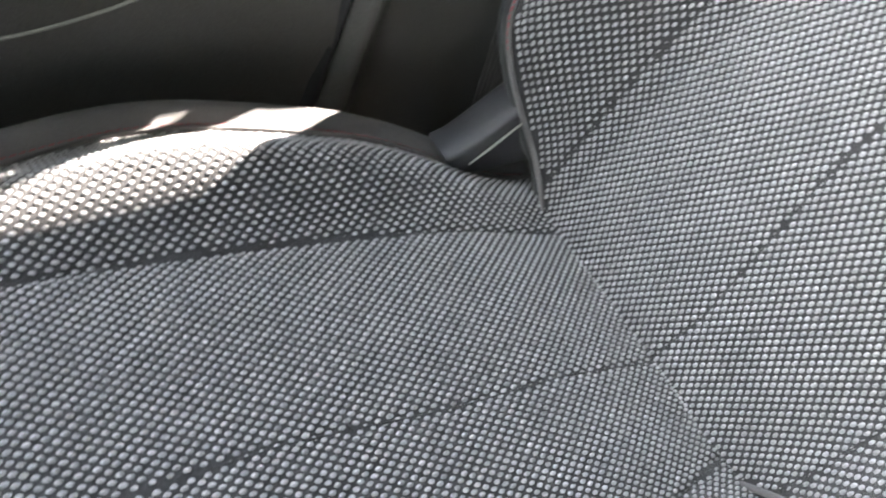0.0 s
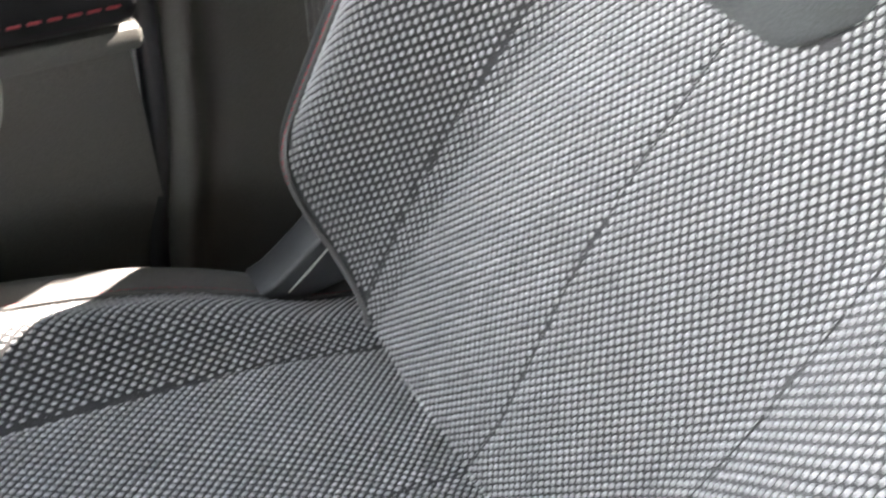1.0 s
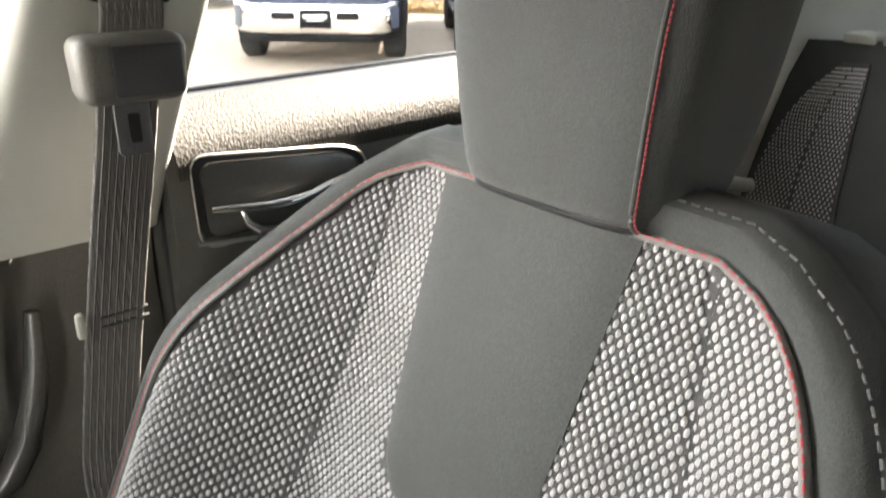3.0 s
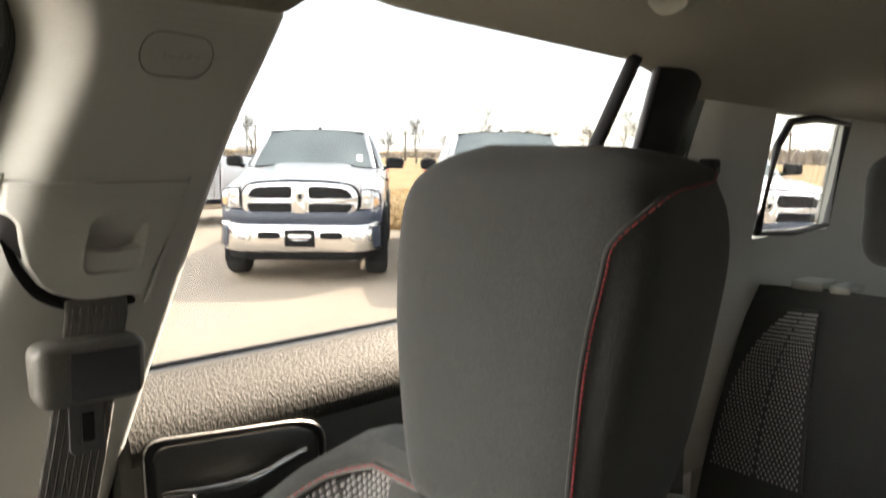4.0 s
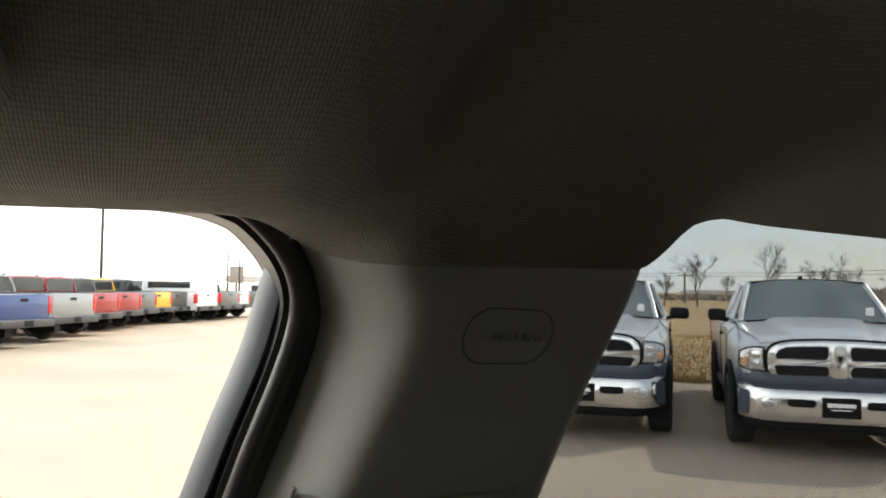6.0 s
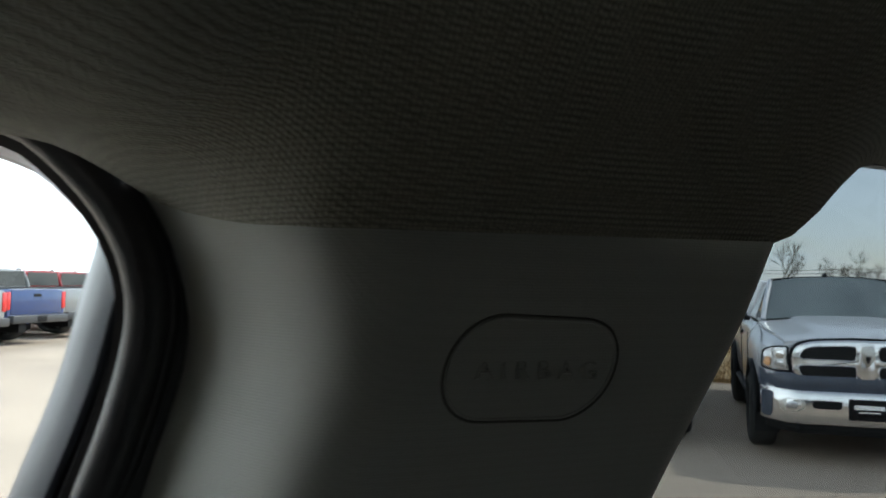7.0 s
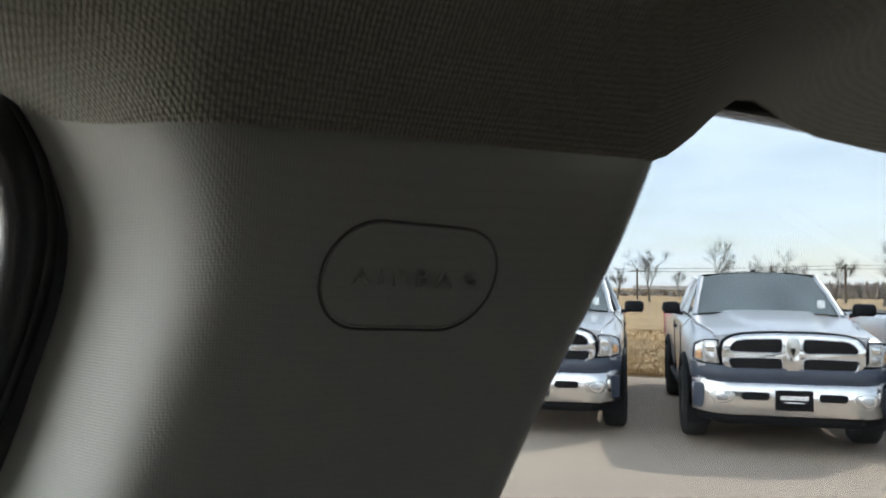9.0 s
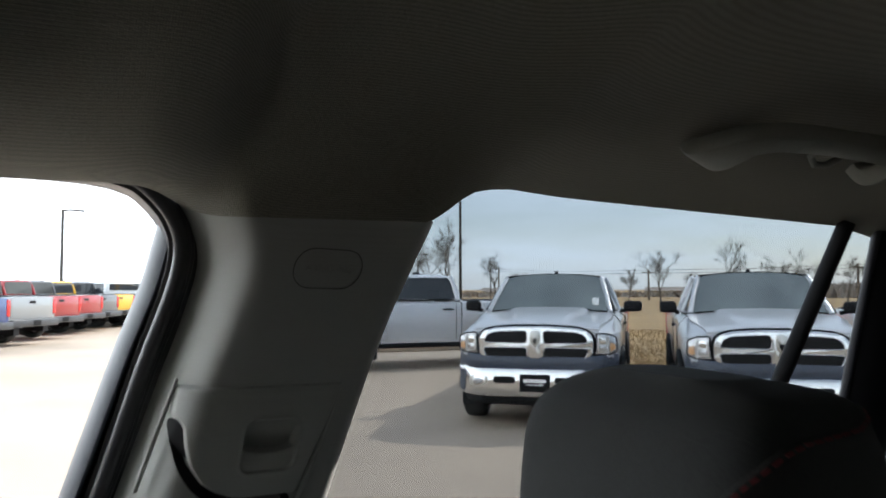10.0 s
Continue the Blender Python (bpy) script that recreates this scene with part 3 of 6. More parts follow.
# belt height adjuster cover: raised plate with a notched lower corner and a sliding button
def cover_at(a, b, out):
    flat = pillar_y(b)
    return Vector((a, flat + 0.6 * (pillar_surface(a, b) - flat) - out, b))
COV_Z = [1.404, 1.408, 1.413, 1.420, 1.436, 1.452, 1.466, 1.4705, 1.475, 1.497]
COV_L = [0.052, 0.030, 0.018, 0.009, -0.001, -0.0045, -0.006, -0.0085, -0.0125, -0.0095]


def cover_height(a, b):
    """How far the cover stands off the pillar: a plate with a deep finger pocket and a rounded button at its foot."""
    p, q = a - 0.0620 - 0.12 * (b - 1.447), b - 1.4475
    dx, dz = abs(p) - 0.0125, abs(q) - 0.0125
    sd = math.hypot(max(dx, 0), max(dz, 0)) + min(max(dx, dz), 0) - 0.0090
    pocket = step01(-sd, -0.0003, 0.0016)
    edge = 0.004 - 9.0 * p * p
    button = step01(-(q + edge), 0.0, 0.0022)
    deep = 0.0050 + 0.0150 * step01(0.0215 - q, 0.002, 0.020)
    knob = 0.0022 + 22.0 * (q + 0.0135) ** 2
    stand = 0.0035 + 0.0080 * step01(1.497 - b, 0.0, 0.045)
    return stand - pocket * (deep * (1 - button) + knob * button) + 0.0007 * math.exp(-((sd - 0.0012) / 0.0012) ** 2)


def cover_skin(u, z):
    lft, rgt = lerp_table(z, COV_Z, COV_L), 0.0855 + 0.40 * (z - 1.404)
    a = lft + (rgt - lft) * min(max(u, 0.0), 1.0)
    edge = step01(min(u, 1 - u) * (rgt - lft) / 0.003, -0.35, 1.0) * step01(min(z - 1.404, 1.497 - z) / 0.003, -0.35, 1.0)
    return cover_at(a, z, -0.004 + (0.004 + cover_height(a, z)) * edge)


put("adjuster_cover", slab_mesh("adjuster_cover", cover_skin, [-0.01] + [k / 120 for k in range(121)] + [1.01], [1.4035 + 0.0940 * k / 110 for k in range(111)], (0, 0.004, 0)), M_PILLAR, pillar, "raised belt height cover with a sunken finger pocket")
tube("cover_ridge", [cover_at(0.121 - 0.033 * k, 1.499 - 0.10 * k, 0.002 + 0.008 * k) for k in (0, .25, .5, .75, 1)], [0.0007, 0.0017, 0.0020, 0.0022, 0.0024], M_PILLAR, pillar, "raised rib beside the cover")
tube("cover_ridge", [cover_at(-0.008 - 0.028 * k, 1.502 - 0.09 * k, 0.001) for k in (0, .25, .5, .75, 1)], [0.0016, 0.0018, 0.0020, 0.0020, 0.0020], M_PILLAR, pillar)
# the slot is not cut; a flat black sheet stands for its dark inside
slot = [(-0.012, 1.474), (-0.004, 1.468), (-0.002, 1.452), (0.002, 1.436), (0.014, 1.420), (0.032, 1.410), (0.078, 1.408), (0.084, 1.397), (0.028, 1.398), (0.006, 1.410), (-0.008, 1.432), (-0.013, 1.452), (-0.016, 1.470)]
bm = bmesh.new()
bm.faces.new([bm.verts.new(cover_at(a, b, 0.0065)) for a, b in soft(slot, 0.010, 4)])
part("belt_slot_shade", bm, M_BLACK, pillar, "black sheet for the shade in the belt's slot", smooth=False)

lower = thing("lower_pillar_trim", "black moulded lower pillar trim below the pale cover", "pillar trim", kind="structure")
LZ = [0.35, 0.70, 0.83, 0.90, 1.00, 1.09, 1.15, 1.19]
LF = [-0.200, -0.185, -0.160, -0.152, -0.145, -0.135, -0.124, -0.116]
LR = [0.09, 0.085, 0.08, 0.08, 0.078, 0.078, 0.076, 0.078]
def lower_skin(s, z):
    xf, xr = smooth_table(z, LZ, LF), smooth_table(z, LZ, LR)
    x = xf + s * (xr - xf)
    y = 0.775 - 0.03 * (1 - step01(z, 0.6, 0.95))
    y -= 0.026 * math.exp(-((x - xf - 0.018) / 0.019) ** 2)
    # sunken field behind the belt, with a rounded lower front corner
    fx, fz = x - (xf + 0.055), z - 0.995
    y += 0.022 * step01(fx - 0.05 * math.exp(-max(fz, 0) / 0.05), 0.0, 0.030) * step01(fz, 0.0, 0.03)
    return (x, y, z)
tube("pocket_rib", [(-0.150, 0.757, 0.996), (-0.125, 0.755, 0.992), (-0.104, 0.754, 0.996), (-0.085, 0.755, 1.010), (-0.068, 0.757, 1.034), (-0.055, 0.760, 1.068), (-0.046, 0.763, 1.103), (-0.040, 0.768, 1.15)], [0.010, 0.011, 0.012, 0.013, 0.013, 0.012, 0.010, 0.007], M_GLOSS_TRIM, lower, "rounded moulded rib", sides=12, up=(0, 1, 0))
put("lower_trim", slab_mesh("lower_trim", lower_skin, [i / 40 for i in range(41)], [0.35 + 0.845 * i / 60 for i in range(61)], (0, 0.05, 0)), M_BLACK_TRIM, lower, "glossy black moulded cover")
tube("sill_seal", [(smooth_table(z, LZ, LF) - 0.010, 0.765 - 0.02 * (1 - step01(z, 0.6, 0.95)), z) for z in [0.5 + 0.7 * i / 20 for i in range(21)]], 0.011, M_RUBBER, lower, "rubber door seal", sides=10)
tube("rear_seal", [(0.086, 0.77, z) for z in (0.5, 0.8, 1.0, 1.1, 1.2, 1.27)], 0.008, M_RUBBER, lower, "rubber door seal")

# ---- C-pillar, rear quarter, closing walls of the cabin ----
def cp(x, z):
    """The pale trim behind the rear door."""
    return 0.765 + 0.14 * (1.6 - z) * step01(1.66 - z, 0, 0.1) - 0.02 * step01(x, 1.0, 1.1)
def wall_strip(name, x0, x1, z0, z1, label, mat=M_PILLAR):
    me = slab_mesh(name, lambda u, v: (x0 + u * (x1 - x0), cp(x0 + u * (x1 - x0), z0 + v * (z1 - z0)), z0 + v * (z1 - z0)), [i / 10 for i in range(11)], [i / 10 for i in range(11)], (0, 0.03, 0))
    return tagged(put(name, me, mat), label, "pillar trim", kind="structure")
wall_strip("trim", 0.985, 1.275, 0.9, 1.68, "pale grey trim between rear door and quarter window")
wall_strip("trim", 1.275, 2.3, 0.6, 1.365, "pale grey trim below the rear quarter window")
wall_strip("trim", 1.62, 2.3, 1.365, 1.68, "pale grey rear corner trim")
wall_strip("trim", 1.275, 1.62, 1.60, 1.70, "pale grey trim above the rear quarter window")
window_3 = thing("window_3", "small rear quarter window with a black rubber edge", "car window", kind="structure")
qwp = [(1.285, 1.375), (1.44, 1.368), (1.60, 1.375), (1.60, 1.59), (1.44, 1.595), (1.33, 1.585), (1.295, 1.54)]
tube("window_seal", [(a, cp(a, b) - 0.004, b) for a, b in qwp], 0.008, M_RUBBER, window_3, "black rubber edge", closed=True)
q3 = put("pane", slab_mesh("pane", lambda u, v: (1.28 + 0.34 * u, cp(1.4, 1.365 + 0.24 * v) + 0.02, 1.365 + 0.24 * v), [0, 1], [0, 1], (0, 0.004, 0)), M_REAR_GLASS, window_3, "dark tinted glass")

floor = boxed("floor", (-1.3, -0.85, 0.30), (2.4, 0.85, 0.36), M_BLACK_TRIM)
tagged(floor, "black carpeted car floor", "floor", kind="structure")
# wall_left stands unseen in place of the driver-side windows, keeping their light out
for nm, lo, hi in (("wall_left", (-1.0, -0.86, 0.3), (0.95, -0.80, 1.72)), ("wall_left_rear", (0.95, -0.86, 0.3), (2.36, -0.80, 1.33)), ("wall_front", (-1.35, -0.85, 0.3), (-1.28, 0.85, 1.08)), ("wall_rear", (2.3, -0.85, 0.3), (2.36, 0.85, 1.25))):
    tagged(boxed(nm, lo, hi, M_BLACK_TRIM), "added unseen black wall closing the car against light", "wall", kind="structure")
tagged(boxed("wall_pillar_core", (-0.13, 0.805, 0.35), (0.115, 0.87, 1.245), M_BLACK), "dark steel body post behind the pillar trims", "wall", kind="structure")
tagged(boxed("wall_door_outer", (-1.3, 0.875, 0.3), (2.36, 0.93, 1.28), M_WHITE), "painted outer door skin of the car", "wall", kind="structure")
tagged(boxed("dashboard", (-1.28, -0.8, 0.75), (-0.85, 0.8, 1.12), M_BLACK_TRIM, bevel=0.05), "black padded dashboard", "dashboard", kind="structure")

# windscreen and tailgate close the cabin in front and behind
window_4 = thing("window_4", "raked tinted windscreen over the dashboard", "car window", kind="structure")
ws = put("pane", slab_mesh("pane", lambda u, v: (-1.30 + 0.32 * v, -0.78 + 1.56 * u, 1.06 + 0.62 * v), [0, 1], [0, 1], (-0.004, 0, 0.004)), M_TINT_GLASS, window_4, "tinted windscreen glass")
window_5 = thing("window_5", "tinted rear window of the tailgate", "car window", kind="structure")
rw = put("pane", slab_mesh("pane", lambda u, v: (2.34 - 0.1 * v, -0.78 + 1.56 * u, 1.24 + 0.44 * v), [0, 1], [0, 1], (0.004, 0, 0)), M_TAIL_GLASS, window_5, "tinted glass")
window_6 = thing("window_6", "tinted cargo window on the far side of the car", "car window", kind="structure")
put("pane", slab_mesh("pane", lambda u, v: (0.95 + 1.4 * u, -0.83, 1.33 + 0.39 * v), [0, 1], [0, 1], (0, 0.004, 0)), M_REAR_GLASS, window_6, "tinted glass")

# ---- front passenger seat ----
SC = 0.385                      # the seat's middle
seat = thing("car_seat", "passenger car seat in dotted black and white cloth with red piping", "car seat")
BR_V = [0.0, 0.06, 0.10, 0.14, 0.22, 0.30, 0.5, 0.68, 0.80, 0.88, 0.93, 0.96, 0.98, 1.0]
BR_W = [0.135, 0.172, 0.195, 0.214, 0.243, 0.258, 0.263, 0.240, 0.207, 0.180, 0.153, 0.124, 0.088, 0.060]
BR_OUT = [0.135, 0.172, 0.195, 0.212, 0.239, 0.253, 0.252, 0.225, 0.198, 0.176, 0.158, 0.134, 0.102, 0.080]   # half-width on the outer side
SEAM_V = [0.0, 0.30, 0.50, 0.62, 0.76, 0.86, 0.95, 1.0]
SEAM_OUT = [0.150, 0.153, 0.144, 0.136, 0.134, 0.138, 0.145, 0.148]   # bolster seam from the middle, outer side
SEAM_IN = [0.152, 0.156, 0.147, 0.141, 0.132, 0.120, 0.108, 0.102]
BZ0, BZ1 = 0.765, 1.315


def back_axis(v):
    z = BZ0 + v * (BZ1 - BZ0)
    return -0.058 + 0.46 * (z - 0.79), z


def back_half(v, side=-1):
    return smooth_table(v, BR_V, BR_OUT if side > 0 else BR_W)


def back_seam(y, v):
    return smooth_table(v, SEAM_V, SEAM_OUT if y > 0 else SEAM_IN)


def back_raise(y, v):
    """How far the cloth stands forward of the seat's middle plane, at a distance y from its middle."""
    a = abs(y)
    amp = 0.096 * (1 - 0.55 * step01(v, 0.62, 1.0)) * (0.6 + 0.4 * step01(v, 0, 0.2))
    b = 0.2 * step01(a, 0.085, 0.240) + 0.8 * step01(a, back_seam(y, v) - 0.022, 0.245)
    r = amp * b - 0.030 * step01(a, 0.215, 0.285)
    r += 0.012 * (1 - (a / 0.13) ** 2 if a < 0.13 else 0)
    r -= 0.0024 * math.exp(-((a - back_seam(y, v)) / 0.0035) ** 2)
    if v < 0.62:
        r -= 0.0022 * math.exp(-((y - lerp_table(v, [0.1, 0.3, 0.45], [-0.025, -0.006, 0.0])) / 0.003) ** 2)
    return r


def back_at(y, v, lift=0.0):
    x, z = back_axis(v)
    r = back_raise(y, v) + lift
    return Vector((x - r * 0.91, SC + y, z + r * 0.40))


def back_s(s, v, lift=0.0):
    return back_at(s * back_half(v, s), v, lift)


# distance along the cloth from its middle, for even rows of loops
ARC_Y = [0.004 * k for k in range(76)]
ARC_S = [0.0]
for y0, y1 in zip(ARC_Y, ARC_Y[1:]):
    ARC_S.append(ARC_S[-1] + math.hypot(y1 - y0, 0.2 * (back_raise(y1, 0.45) - back_raise(y0, 0.45))))


def from_arc(b):
    return math.copysign(lerp_table(abs(b), ARC_S, ARC_Y), b)


S_ROW = sorted({round(-1 + 2 * i / 64, 4) for i in range(65)})
TOP_V = 0.97
V_ROW = [TOP_V * i / 56 for i in range(57)]
put("backrest_cloth", slab_mesh("backrest_cloth", back_s, S_ROW, V_ROW, (0.03, 0, 0)), M_WEAVE_BASE, seat, "dark woven backrest cloth")

CU_X0, CU_X1 = -0.045, -0.60


def cush_half(x):
    return smooth_table(-x, [0.04, 0.12, 0.22, 0.32, 0.40, 0.46, 0.52, 0.60], [0.186, 0.194, 0.218, 0.240, 0.249, 0.245, 0.234, 0.212])


def cush_mid(x):
    return lerp_table(-x, [0.05, 0.17, 0.27, 0.38, 0.6], [-0.031, -0.018, -0.012, 0.002, 0.005])


def cush_at(x, y, lift=0.0):
    a = abs(y)
    seam = smooth_table(-x, [0.04, 0.2, 0.4, 0.6], [0.108, 0.132, 0.151, 0.156])
    z = 0.762 + (-0.07 - x) * 0.12 - 0.10 * step01(-x, 0.50, 0.62) + 0.014 * step01(-x, 0.05, 0.2)
    r = 0.048 * step01(a, seam - 0.004, seam + 0.065) * (0.35 + 0.65 * step01(-x, 0.06, 0.26)) * (1 - 0.45 * step01(-x, 0.34, 0.54)) - 0.030 * step01(a, cush_half(x) - 0.05, cush_half(x) + 0.008)
    r += 0.010 * (1 - (a / seam) ** 2 if a < seam else 0)
    r -= 0.004 * math.exp(-((a - seam) / 0.0035) ** 2) + 0.0022 * math.exp(-((y - cush_mid(x)) / 0.003) ** 2)
    return Vector((x, SC + y, z + r + lift))


put("cushion_cloth", slab_mesh("cushion_cloth", lambda u, s: cush_at(CU_X0 + u * (CU_X1 - CU_X0), s * cush_half(CU_X0 + u * (CU_X1 - CU_X0))), [i / 50 for i in range(51)], S_ROW, (0, 0, -0.04)), M_WEAVE_BASE, seat, "dark woven cushion cloth")


# pale raised loops of the weave, in staggered rows on the cloth
def loops(name, place, rows, cols, pitch_a, pitch_b, inside, la, lb, lift, label):
    verts, faces = [], []
    ring = [(math.cos(2 * math.pi * k / 7), math.sin(2 * math.pi * k / 7)) for k in range(7)]
    for i in range(rows):
        for j in range(cols):
            a, b = (i + 0.5) * pitch_a, (j - cols / 2 + (0.5 if i % 2 else 0.0)) * pitch_b
            if not inside(a, b):
                continue
            j1, j2, tw = random.uniform(0.93, 1.07), random.uniform(0.93, 1.07), random.uniform(-0.12, 0.12)
            c = place(a, b)
            da, db = (place(a + 0.002, b) - c), (place(a, b + 0.002) - c)
            da, db = da.normalized(), db.normalized()
            nrm = da.cross(db).normalized()
            if nrm.dot(Vector((-0.6, 0, 0.8))) < 0:
                nrm = -nrm
            base = len(verts)
            ct, st = math.cos(tw), math.sin(tw)
            for rad, h in ((1.0, -0.0002), (0.72, lift * 0.75)):
                for cx, cy in ring:
                    p, q = cx * la * rad * j1, cy * lb * rad * j2
                    verts.append(c + da * (p * ct - q * st) + db * (p * st + q * ct) + nrm * h)
            verts.append(c + nrm * lift)
            for k in range(7):
                n = (k + 1) % 7
                faces.append((base + k, base + n, base + 7 + n, base + 7 + k))
                faces.append((base + 7 + k, base + 7 + n, base + 14))
    ob = put(name, mesh_of(name, verts, faces), M_WEAVE_DOT, seat, label)
    tagged(ob, kind="stuff")
    return ob


LEN_B = (BZ1 - BZ0) * 1.1
PATCH_TOP, PATCH_LOW = 1.31, 1.106


def patch_half(z):
    return 0.0620 + 0.019 * (z - 1.108) / 0.19


def patch_mid(z):
    return 0.004 + 0.012 * min(1.0, max(0.0, (z - 1.11) / 0.17))


def in_patch(y, z):
    h = patch_half(z)
    y -= patch_mid(z)
    low = PATCH_LOW + 0.030 * max(0, abs(y) / h - 0.45) ** 2
    return z > low + 0.005 and abs(y) < h - 0.004


loops("backrest_weave", lambda a, b: back_at(from_arc(b), a / LEN_B), int(LEN_B / 0.0045), 120, 0.0045, 0.0062,
      lambda a, b: a / LEN_B < TOP_V - 0.006 and abs(from_arc(b)) < back_half(a / LEN_B, b) - 0.004 and not in_patch(from_arc(b), back_axis(a / LEN_B)[1]) ,
      0.0027, 0.00172, 0.0014, "pale raised loops of the backrest weave")
loops("cushion_weave", lambda a, b: cush_at(CU_X0 - a, b), int(0.54 / 0.0045), 110, 0.0045, 0.0062,
      lambda a, b: abs(b) < cush_half(CU_X0 - a) - 0.004 ,
      0.0025, 0.0016, 0.0014, "pale raised loops of the cushion weave")

# sunken seams with dark thread
for side in (-1, 0, 1):
    vs_ = [0.02 + k / 60 * (0.58 if side == 0 else 0.93) for k in range(61)]
    tube("seam", [back_at(side * back_seam(side, v) if side else lerp_table(v, [0.1, 0.3, 0.45], [-0.025, -0.006, 0.0]), v, 0.0006) for v in vs_], 0.0010, M_WEAVE_BASE, seat, "dark sewn seam", sides=5)
for sgn in (-1, 0, 1):
    tube("seam", [cush_at(CU_X0 - 0.5 * k / 50, (sgn * smooth_table(0.045 + 0.5 * k / 50, [0.04, 0.2, 0.4, 0.6], [0.108, 0.132, 0.151, 0.156]) if sgn else cush_mid(CU_X0 - 0.5 * k / 50)), 0.0006) for k in range(51)], 0.0011, M_WEAVE_BASE, seat, "dark sewn seam", sides=5)

# grey suede patch in the upper middle
def patch_fn(s, t):
    z = PATCH_LOW + (PATCH_TOP - PATCH_LOW) * t
    y = s * patch_half(z) + patch_mid(z)
    z += 0.030 * max(0, abs(s) - 0.45) ** 2 * (1 - t) * 3.3
    v = (z - BZ0) / (BZ1 - BZ0)
    edge = 0.0016 + 0.0035 * (1 - max(abs(s), 1 - min(1, t * 12)) ** 6)
    return back_at(y, min(v, 0.99), edge)
put("suede_patch", slab_mesh("suede_patch", patch_fn, [-1 + i / 12 for i in range(25)], [(i / 24) ** 1.4 for i in range(25)], (0.006, 0, 0)), M_VINYL, seat, "plain grey suede panel below the headrest")

# suede sides and shoulders of the backrest
rim = [(-1, v) for v in V_ROW] + [(-1 + 2 * i / 20, TOP_V) for i in range(1, 20)] + [(1, v) for v in reversed(V_ROW)]
def side_ring(i, k):
    return side_point(i, [0.0, 0.12, 0.3, 0.5, 0.75, 1.0][k])
def side_point(i, t):
    s, v = rim[i]
    p = back_s(s, v)
    c = Vector((back_axis(0.45)[0], SC, back_axis(0.45)[1]))
    out = Vector((0, p.y - c.y, (p.z - c.z) * (0.35 if v < 0.945 else 1.0)))
    if v < 0.05:
        out.z = 0
    out.normalize()
    return p + out * (0.034 * math.sin(min(1.0, t * 1.5) * math.pi / 2) - 0.030 * max(0, t - 0.6)) + Vector((0.91, 0, -0.25)) * (0.145 * t ** 2.4) - Vector((0.006, 0, 0)) * math.sin(math.pi * min(1, t * 2.2))
put("backrest_side", slab_mesh("backrest_side", lambda i, k: side_ring(int(i), int(k)), list(range(len(rim))), list(range(6)), (0.012, 0, -0.002)), M_VINYL, seat, "grey suede side and shoulder cover")
back_fn = lambda s, v: Vector((back_axis(v)[0] + 0.115 - 0.02 * s * s, SC + s * (back_half(v, s) + 0.012), back_axis(v)[1] - 0.03))
put("back_panel", slab_mesh("back_panel", back_fn, [-1 + i / 6 for i in range(13)], [i / 16 for i in range(17)], (0.012, 0, 0)), M_BLACK_TRIM, seat, "black plastic seat back")

# cushion sides
rim2 = [(CU_X0 + (CU_X1 - CU_X0) * i / 40) for i in range(41)]
for sgn in (1, -1):
    def cside(x, t, sgn=sgn):
        p = cush_at(x, sgn * cush_half(x))
        ang = t * radians(100)
        return p + Vector((0, sgn * (0.027 * math.sin(ang) + 0.014 * t), 0.009 * math.sin(min(1.0, t * 2.2) * math.pi / 2) - 0.16 * max(0, t - 0.35) ** 1.8))
    put("cushion_side", slab_mesh("cushion_side", cside, rim2, [i / 10 for i in range(11)], (0, -0.012 * sgn, -0.012)), M_LEATHER, seat, "grey leatherette cushion side")
    # red piping along the edge of the cloth
    tube("piping", [cush_at(x, sgn * (cush_half(x) + 0.001), 0.0015) for x in rim2], 0.0026, M_LEATHER, seat, "cushion welt", sides=6)
    for k in range(90):
        x = CU_X0 - 0.01 - k * 0.0060
        if x < CU_X1 + 0.02:
            break
        tube("stitch", [cush_at(x, sgn * (cush_half(x) + 0.0030), 0.0034), cush_at(x - 0.0040, sgn * (cush_half(x - 0.004) + 0.0030), 0.0034)], 0.0009, M_RED, seat, sides=5)
boxed("cushion_base", (-0.58, SC - 0.21, 0.50), (0.05, SC + 0.21, 0.72), M_BLACK_TRIM, seat, "dark seat base", bevel=0.02)
boxed("seat_rail", (-0.55, SC - 0.19, 0.36), (0.08, SC - 0.15, 0.50), M_BLACK, seat)
boxed("seat_rail", (-0.55, SC + 0.15, 0.36), (0.08, SC + 0.19, 0.50), M_BLACK, seat)

# red piping round the backrest cloth
pipe_path = [back_s(s, v, 0.0035) for s, v in rim]
tube("piping", pipe_path, 0.0026, M_LEATHER, seat, "dark welt round the cloth", sides=6)
acc, last, on = 0.0, None, []
dense = []
for a, b in zip(pipe_path, pipe_path[1:]):
    n = max(1, int((b - a).length / 0.001))
    dense += [a + (b - a) * (k / n) for k in range(n)]
start = 0
while start + 5 < len(dense):
    q = [dense[start] + Vector((-0.002, 0, 0.0014)), dense[start + 4] + Vector((-0.002, 0, 0.0014))]
    if q[0].z > 0.84:
        tube("stitch", q, 0.0007, M_RED, seat, sides=5)
    start += 6

# grey stitch line on the inner shoulder
sh = [side_point(i, 0.36) + Vector((-0.0012, -0.001, 0.0008)) for i in range(6, len(rim) // 2 - 4)]
dense = []
for a, b in zip(sh, sh[1:]):
    n = max(1, int((b - a).length / 0.001))
    dense += [a + (b - a) * (k / n) for k in range(n)]
for start in range(0, len(dense) - 6, 7):
    tube("shoulder_stitch", [dense[start], dense[start + 4]], 0.0008, M_GREY_THREAD, seat, sides=5)

